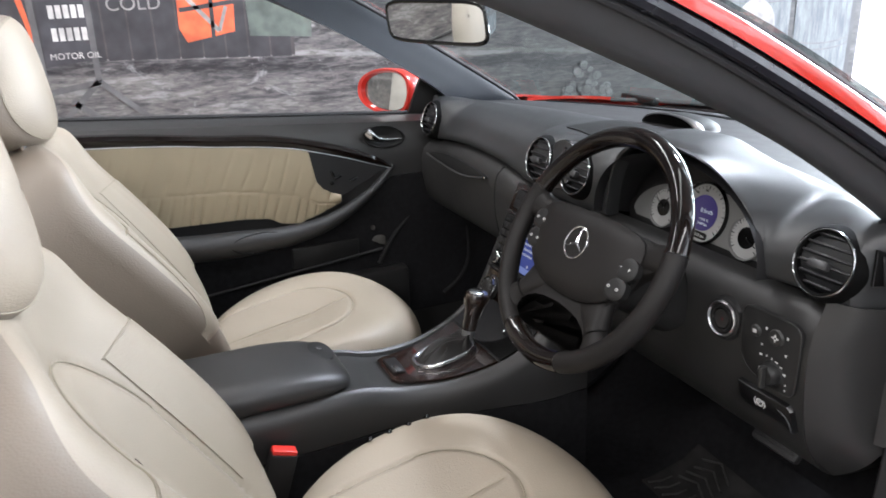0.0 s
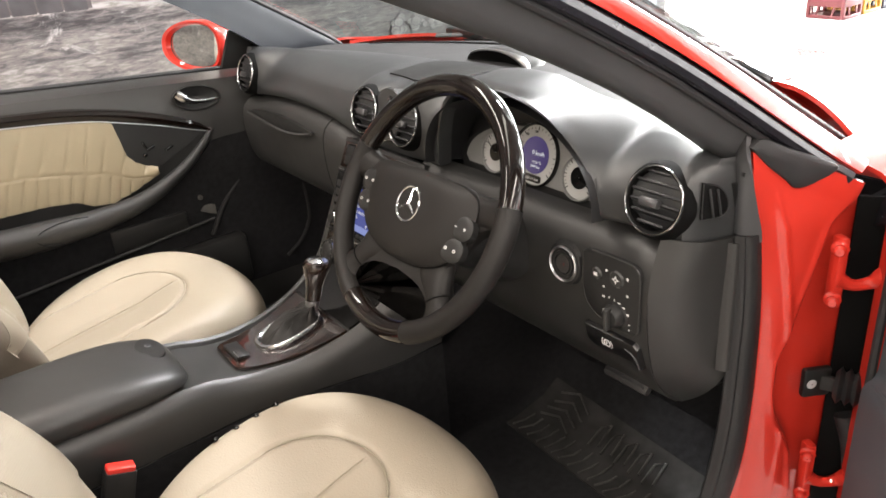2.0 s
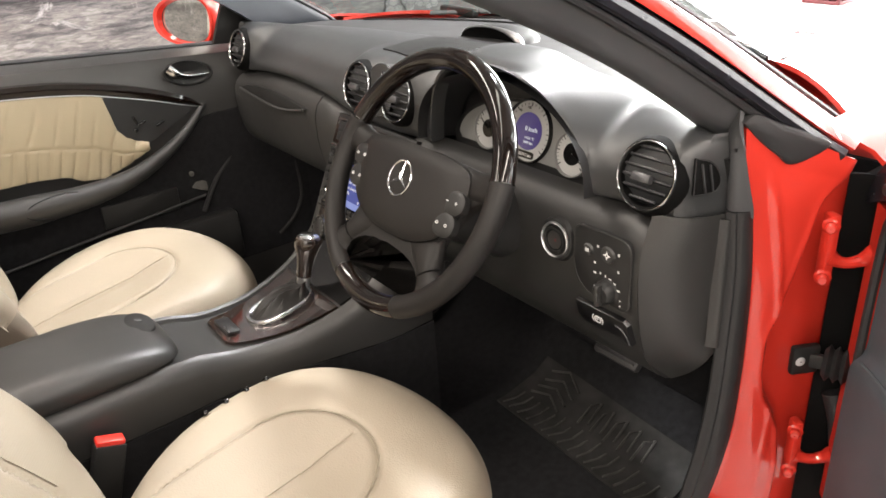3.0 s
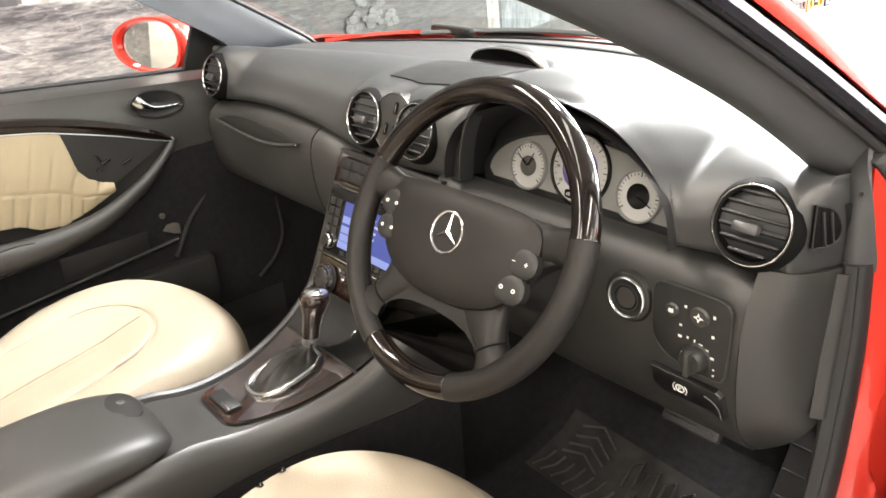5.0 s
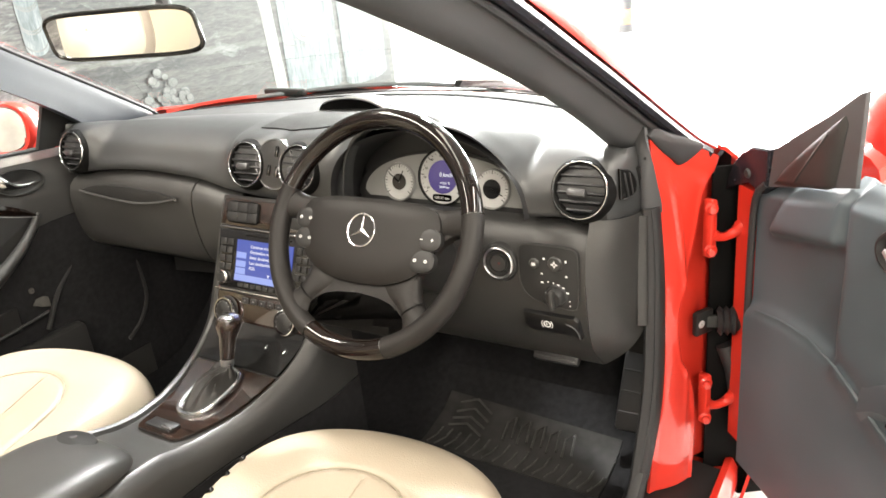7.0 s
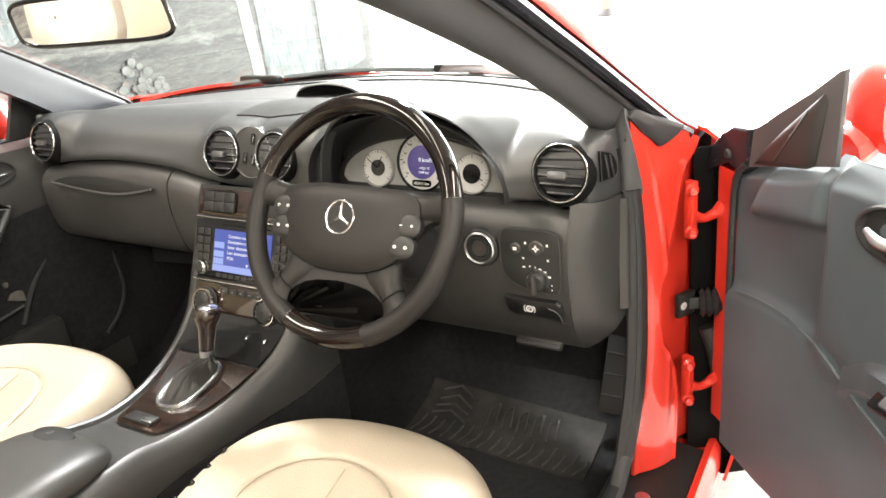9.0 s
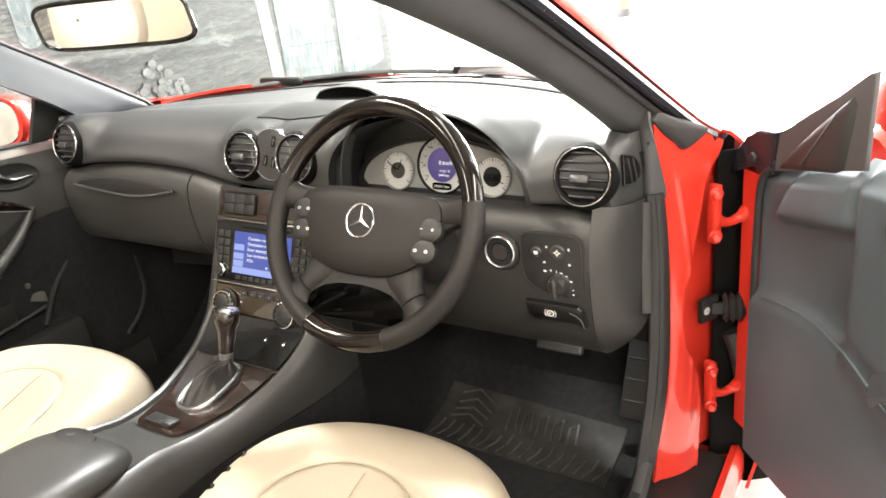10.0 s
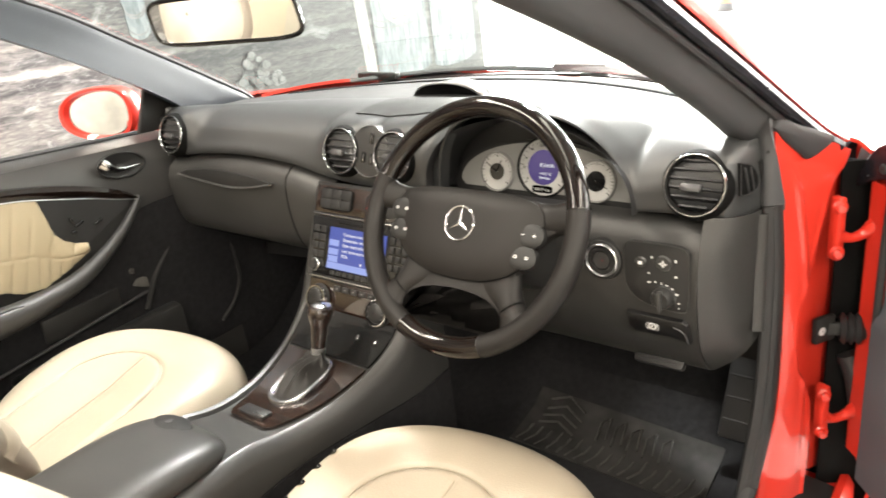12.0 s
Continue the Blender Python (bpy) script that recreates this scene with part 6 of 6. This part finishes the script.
part("panel", sheet(dpanel, np.concatenate([np.linspace(0.014, 0.40, 120), np.linspace(0.42, 1.2, 14)]), np.linspace(0, 1, 130), 0.012), DOORTRIM, ddoor, "dark grey inner door trim")
part("trim_line", tube([DM @ Vector((d, 0.014 + 0.008 * step(d - 0.22, 0.01), z)) for d, z in spline(LINE[1:], 40)], [0.002 + 0.005 * step(k - 14, 2) for k in range(40)], 8, flat=0.6), DOORTRIM, ddoor)
part("shell", loft([[DM @ Vector((d, y, z)) for y, z in ((-0.014, 0.345), (-0.014, 0.838), (-0.05, 0.845), (-0.10, 0.80), (-0.125, 0.6), (-0.11, 0.37), (-0.07, 0.335), (-0.02, 0.34))] for d in np.linspace(-0.03, 1.22, 10)]), RED, ddoor, "red painted door shell")
part("front_flange", loft([[DM @ Vector((d, y, z)) for d, y in ((-0.036, 0.002), (0.012, 0.004), (0.012, -0.02), (-0.036, -0.02))] for z in np.linspace(0.37, 0.842, 8)]), RED, ddoor, "red painted door flange")
part("edge_seal", tube(spline([DM @ Vector(p) for p in ((0.012, 0.006, 0.35), (0.010, 0.006, 0.45), (0.010, 0.006, 0.62), (0.012, 0.006, 0.80), (0.02, 0.006, 0.845), (0.036, 0.003, 0.862))], 30), 0.006, 8), RUBBER, ddoor)
cap_line = [(-0.072, 0.822), (-0.066, 0.845), (-0.05, 0.873), (-0.028, 0.897), (0.002, 0.914), (0.044, 0.918), (0.040, 0.855), (0.027, 0.843), (-0.005, 0.853), (-0.04, 0.838)]
cap = part("front_cap", loft([[DM @ Vector((-0.01 + (d + 0.01) * s, y, 0.872 + (z - 0.872) * s)) for d, z in cap_line] for y, s in ((0.006, 0.90), (0.004, 0.97), (-0.002, 1.0), (-0.05, 1.0))]), STRIP, ddoor, "black plastic cap at the door's front corner")
part("plug", lathe([(0.001, 0.003), (0.006, 0.003), (0.008, 0.0)], DM @ basis((-0.008, 0.006, 0.868), (1, 0, 0), (0, 1, 0)), 20), RUBBER, cap)
sail = part("sail", loft([[DM @ Vector((0.14 + (d - 0.14) * s, y, 0.93 + (z - 0.93) * s)) for d, z in ((0.038, 0.858), (0.216, 0.905), (0.2185, 1.029), (0.209, 1.026), (0.16, 0.990), (0.10, 0.952), (0.046, 0.916))] for y, s in ((0.002, 0.985), (0.0, 1.0), (-0.004, 1.0))]), GREY, ddoor, "black mirror triangle")
part("sail_pad", dome([(0.052, 0.867), (0.165, 0.889), (0.180, 0.897), (0.193, 0.984), (0.187, 0.994), (0.165, 0.976), (0.12, 0.937), (0.075, 0.895)], DM @ pose(0, 0.003, 0) @ Matrix(((1, 0, 0, 0), (0, 0, 1, 0), (0, 1, 0, 0), (0, 0, 0, 1))), 0.006, 0.003), SOFT, sail)
part("sail_rib", tube([DM @ Vector((0.105 + 0.06 * q, 0.0075, 0.885 + 0.082 * q)) for q in np.linspace(0, 1, 8)], 0.0028, 8), SOFT, sail)
part("belt_strip", tube([DM @ Vector((d, -0.02, dz_belt(d) - 0.008)) for d in np.linspace(0.235, 1.2, 12)], 0.005, 8), RUBBER, ddoor)
dh = part("handle_cup", lathe([(1.06, 0.0), (1.0, 0.005), (0.93, 0.006), (0.86, 0.0), (0.02, -0.004)], DM @ pose(0, 0.026, 0) @ basis((0.345, 0, 0.862), (1, 0, 0.12), (0, 1, 0)) @ Matrix.Diagonal((0.056, 0.034, 1, 1)), 40), PLASTIC, ddoor)
part("handle", tube(spline([DM @ Vector(p) for p in ((0.308, 0.033, 0.860), (0.335, 0.038, 0.853), (0.38, 0.036, 0.856))], 12), [0.004, 0.005, 0.006, 0.0065] + [0.007] * 8, 10, flat=0.6), SATIN, dh, "silver inner door handle")
part("arm_rest", loft([[DM @ Vector((d, y, z + s)) for y, s in ((0.016, -0.05), (0.026 + 0.03 * q, -0.03), (0.024 + 0.034 * q, 0.0), (0.02 + 0.02 * q, 0.010), (0.016, 0.014))] for d, z, q in ((0.285, 0.650, 0.0), (0.31, 0.668, 0.1), (0.334, 0.680, 0.25), (0.37, 0.69, 0.6), (0.6, 0.67, 1), (1.1, 0.67, 1))]), DOORTRIM, ddoor)
swd = part("window_switch", rbox(0.09, 0.03, 0.012, 0.004, DM @ pose(0.41, 0.045, 0.665, -40)), GLOSS, ddoor)
for k in range(2):
    part("key", rbox(0.022, 0.018, 0.008, 0.002, DM @ pose(0.393 + 0.03 * k, 0.049, 0.672, -40)), GREY, swd)
mm = basis(DM @ Vector((0.172, -0.205, 0.950)), -dn, dd + 0.15 * dn) @ Matrix.Diagonal((1.1, 1.12, 1.2, 1))
outside_mirror("outside_mirror", mm, "red outside mirror on the open driver door", 1)

# ---- the printed wall ----
def print_mat(name, colour):
    return mat(name, colour, 0.5, var=0.35, vscale=14)


P_DARK, P_PALE, P_ORANGE, P_MID, P_SIGN = print_mat("print_dark", (0.028, 0.028, 0.031)), print_mat("print_pale", (0.24, 0.23, 0.22)), print_mat("print_orange", (0.55, 0.10, 0.035)), print_mat("print_mid", (0.09, 0.09, 0.09)), print_mat("print_board", (0.035, 0.035, 0.04))

def streak_mat(name, low, high):
    """Printed paint with streaks that run down the wall."""
    m = mat(name, high, 0.5, var=0)
    t = m.node_tree
    co, mp, n, r = (t.nodes.new("ShaderNode" + k) for k in ("TexCoord", "Mapping", "TexNoise", "ValToRGB"))
    mp.inputs["Scale"].default_value = (1, 9, 1.6)
    n.inputs["Scale"].default_value, n.inputs["Detail"].default_value, n.inputs["Roughness"].default_value = 3.0, 10, 0.7
    r.color_ramp.elements[0].position, r.color_ramp.elements[1].position = 0.38, 0.62
    r.color_ramp.elements[0].color, r.color_ramp.elements[1].color = (*low, 1), (*high, 1)
    for a, c in ((co.outputs["Object"], mp.inputs[0]), (mp.outputs[0], n.inputs["Vector"]), (n.outputs["Fac"], r.inputs[0]), (r.outputs[0], t.nodes["Principled BSDF"].inputs["Base Color"])):
        t.links.new(a, c)
    return m


P_BLUE = streak_mat("print_blue_streaks", (0.045, 0.058, 0.066), (0.15, 0.165, 0.17))
P_POST = streak_mat("print_pale_streaks", (0.10, 0.10, 0.098), (0.22, 0.22, 0.21))
wall = bpy.data.objects["wall_west"]
P_WHITE = print_mat("print_white_paint", (0.46, 0.45, 0.43))
PM = basis((-2.6, 0, 0), (0, 1, 0), (1, 0, 0))


def painted(name, pts, material, lift=0.001):
    return flat(name, pts, PM @ pose(0, 0, lift), material, wall, 0.0008)


painted("printed_fence", [(-2.25, 1.0), (0.33, 0.90), (0.33, 2.4), (-2.25, 2.4)], print_mat("print_maroon", (0.050, 0.042, 0.043)), 0.0004)
for k in range(24):
    y = -2.2 + 0.105 * k
    painted("printed_plank", [(y, 0.99 - 0.004 * k), (y + 0.097, 0.988 - 0.004 * k), (y + 0.097, 2.4), (y, 2.4)], P_DARK)
painted("printed_sign", [(-0.775, 0.915), (-0.565, 0.935), (-0.53, 1.42), (-0.77, 1.42)], P_SIGN, 0.003)
for y, z, w, h in ((-0.66, 1.145, 0.15, 0.055), (-0.66, 1.05, 0.15, 0.055), (-0.66, 1.24, 0.15, 0.05)):
    for k in range(5):
        painted("printed_bar", rect(w / 5 * 0.72, h, y - w / 2 + w / 5 * (k + 0.5), z), P_WHITE, 0.004)
painted("printed_crown", [(-0.665 + 0.085 * math.cos(a), 1.335 + 0.05 * math.sin(a)) for a in np.linspace(0, 2 * math.pi, 25)[:-1]], P_WHITE, 0.004)
painted("printed_line", [(-0.868, 1.30), (-0.838, 1.30), (-0.798, 1.02), (-0.812, 1.02)], P_ORANGE, 0.003)
words("printed_words", "MOTOR OIL", 0.038, PM @ pose(-0.755, 0.945, 0.0045), P_WHITE, wall)
words("printed_words", "COLD", 0.085, PM @ pose(-0.50, 1.14, 0.0045), P_PALE, wall)
for a, b in (((-0.57, 1.4), (-0.575, 0.84)), ((-0.575, 0.84), (-0.39, 0.665)), ((-0.575, 0.84), (-0.74, 0.68)), ((-0.80, 0.80), (-0.58, 0.835)), ((-0.80, 1.4), (-0.79, 0.72)), ((-0.70, 0.76), (-0.60, 0.68))):
    d = Vector((b[0] - a[0], b[1] - a[1])).normalized() * 0.013
    painted("printed_leg", [(a[0] - d.y, a[1] + d.x), (b[0] - d.y, b[1] + d.x), (b[0] + d.y, b[1] - d.x), (a[0] + d.y, a[1] - d.x)], P_MID, 0.0035)
painted("printed_machine", [(-0.17, 0.985), (0.05, 1.025), (0.065, 1.28), (0.03, 1.42), (-0.19, 1.42), (-0.2, 1.05)], P_ORANGE, 0.003)
for a, b, material, w in (((-0.19, 1.13), (0.065, 1.16), P_DARK, 0.010), ((-0.19, 1.25), (0.065, 1.27), P_DARK, 0.012), ((-0.05, 1.0), (-0.04, 1.4), P_DARK, 0.009), ((-0.15, 1.18), (-0.02, 1.03), P_PALE, 0.010), ((-0.02, 1.03), (0.02, 1.14), P_PALE, 0.008)):
    d = Vector((b[0] - a[0], b[1] - a[1])).normalized() * w
    painted("printed_line", [(a[0] - d.y, a[1] + d.x), (b[0] - d.y, b[1] + d.x), (b[0] + d.y, b[1] - d.x), (a[0] + d.y, a[1] - d.x)], material, 0.004)
painted("printed_hedge", [(0.12, 1.0), (0.42, 0.98), (0.45, 1.5), (0.10, 1.5)], print_mat("print_green", (0.08, 0.10, 0.085)), 0.002)
# drums, post and stones
painted("printed_post", [(2.96, 0.28), (3.06, 0.28), (2.98, 1.6), (2.86, 1.6)], P_POST, 0.002)
for y0, w, zb_, zt_ in ((3.07, 0.56, 0.34, 1.30), (3.68, 0.52, 0.32, 1.35), (1.33, 0.12, 0.93, 1.24)):
    painted("printed_drum", [(y0 + w / 2 + w / 2 * math.cos(a), zb_ + 0.05 * math.sin(a) + 0.05) for a in np.linspace(math.pi, 2 * math.pi, 14)] + [(y0 + w, zt_), (y0, zt_)], P_BLUE, 0.003)
    for q in (0.12, 0.38, 0.42, 0.72, 0.76):
        z = zb_ + 0.04 + q * (zt_ - zb_)
        painted("printed_hoop", [(y0 + w / 2 + w / 2 * math.cos(a), z + 0.05 * math.sin(a)) for a in np.linspace(math.pi, 2 * math.pi, 12)] + [(y0 + w / 2 + w / 2 * math.cos(a), z - 0.008 + 0.05 * math.sin(a)) for a in np.linspace(2 * math.pi, math.pi, 12)], P_MID, 0.004)
painted("printed_badge", [(3.33 + 0.17 * math.cos(a), 0.88 + 0.17 * math.sin(a)) for a in np.linspace(0, 2 * math.pi, 33)[:-1]], P_PALE, 0.005)
words("printed_words", "OIL", 0.12, PM @ pose(3.24, 0.74, 0.006), P_MID, wall)
painted("printed_doorway", [(4.02, 0.30), (4.24, 0.28), (4.24, 1.5), (4.02, 1.5)], P_DARK, 0.002)
P_STONE = print_mat("print_stone", (0.085, 0.085, 0.082))
rs = random.Random(4)
for k in range(40):
    y, q = 1.89 + 0.33 * rs.random(), rs.random()
    z = 0.54 + (0.21 - 0.9 * abs(y - 2.04)) * q
    r = 0.019 + 0.012 * rs.random()
    for q, stone, lift in ((1.12, P_SIGN, 0.0), (0.98, P_STONE, 0.00012)):
        painted("printed_stone", [(y + q * r * 1.1 * math.cos(a), z + q * r * 0.85 * math.sin(a)) for a in np.linspace(0, 2 * math.pi, 9)[:-1]], stone, 0.002 + 0.00025 * k + lift)

# ---- far end of the showroom ----
def crate(at, colour, label):
    """A plastic bottle crate: solid upper walls, open slots with slanting bars below."""
    m = mat("crate_plastic", colour, 0.45, var=0.15)
    c = thing("bottle_crate", at, label, "crate", "crates")
    M = Matrix.Translation(at)
    for q in (-1, 1):
        part("wall", rbox(0.34, 0.012, 0.10, 0.003, M @ pose(0, 0.145 * q, 0.15)), m, c)
        part("wall", rbox(0.012, 0.28, 0.10, 0.003, M @ pose(0.164 * q, 0, 0.15)), m, c)
        part("rail", rbox(0.34, 0.014, 0.03, 0.003, M @ pose(0, 0.145 * q, 0.015)), m, c)
        part("rail", rbox(0.014, 0.28, 0.03, 0.003, M @ pose(0.164 * q, 0, 0.015)), m, c)
        for w in (-1, 1):
            part("post", rbox(0.03, 0.03, 0.21, 0.004, M @ pose(0.155 * q, 0.138 * w, 0.105)), m, c)
            part("bar", rbox(0.016, 0.010, 0.085, 0.002, M @ pose(0.07 * w, 0.145 * q, 0.065, 0, 14, 0)), m, c)
            part("bar", rbox(0.010, 0.016, 0.085, 0.002, M @ pose(0.164 * q, 0.06 * w, 0.065, 14, 0, 0)), m, c)
    part("base", rbox(0.33, 0.28, 0.012, 0.002, M @ pose(0, 0, 0.012)), m, c)
    return c


for cy, colour, tint in ((6.36, (0.085, 0.010, 0.012), "dark red"), (6.70, (0.42, 0.22, 0.03), "yellow"), (7.04, (0.012, 0.014, 0.03), "blue-black")):
    for cz in (0.0, 0.212):
        crate((-2.40, cy, cz), colour, tint + " plastic bottle crate stacked along the wall")
bo = thing("striped_post", (-2.16, 8.7, 0), "small dark post with an orange band", "post")
part("post", lathe([(0.10, 0), (0.10, 0.06), (0.09, 0.08), (0.085, 0.55), (0.04, 0.58)], pose(-2.16, 8.7, 0), 24, True), RUBBER, bo)
part("band", lathe([(0.091, 0.10), (0.091, 0.26), (0.089, 0.27)], pose(-2.16, 8.7, 0), 24), P_ORANGE, bo)
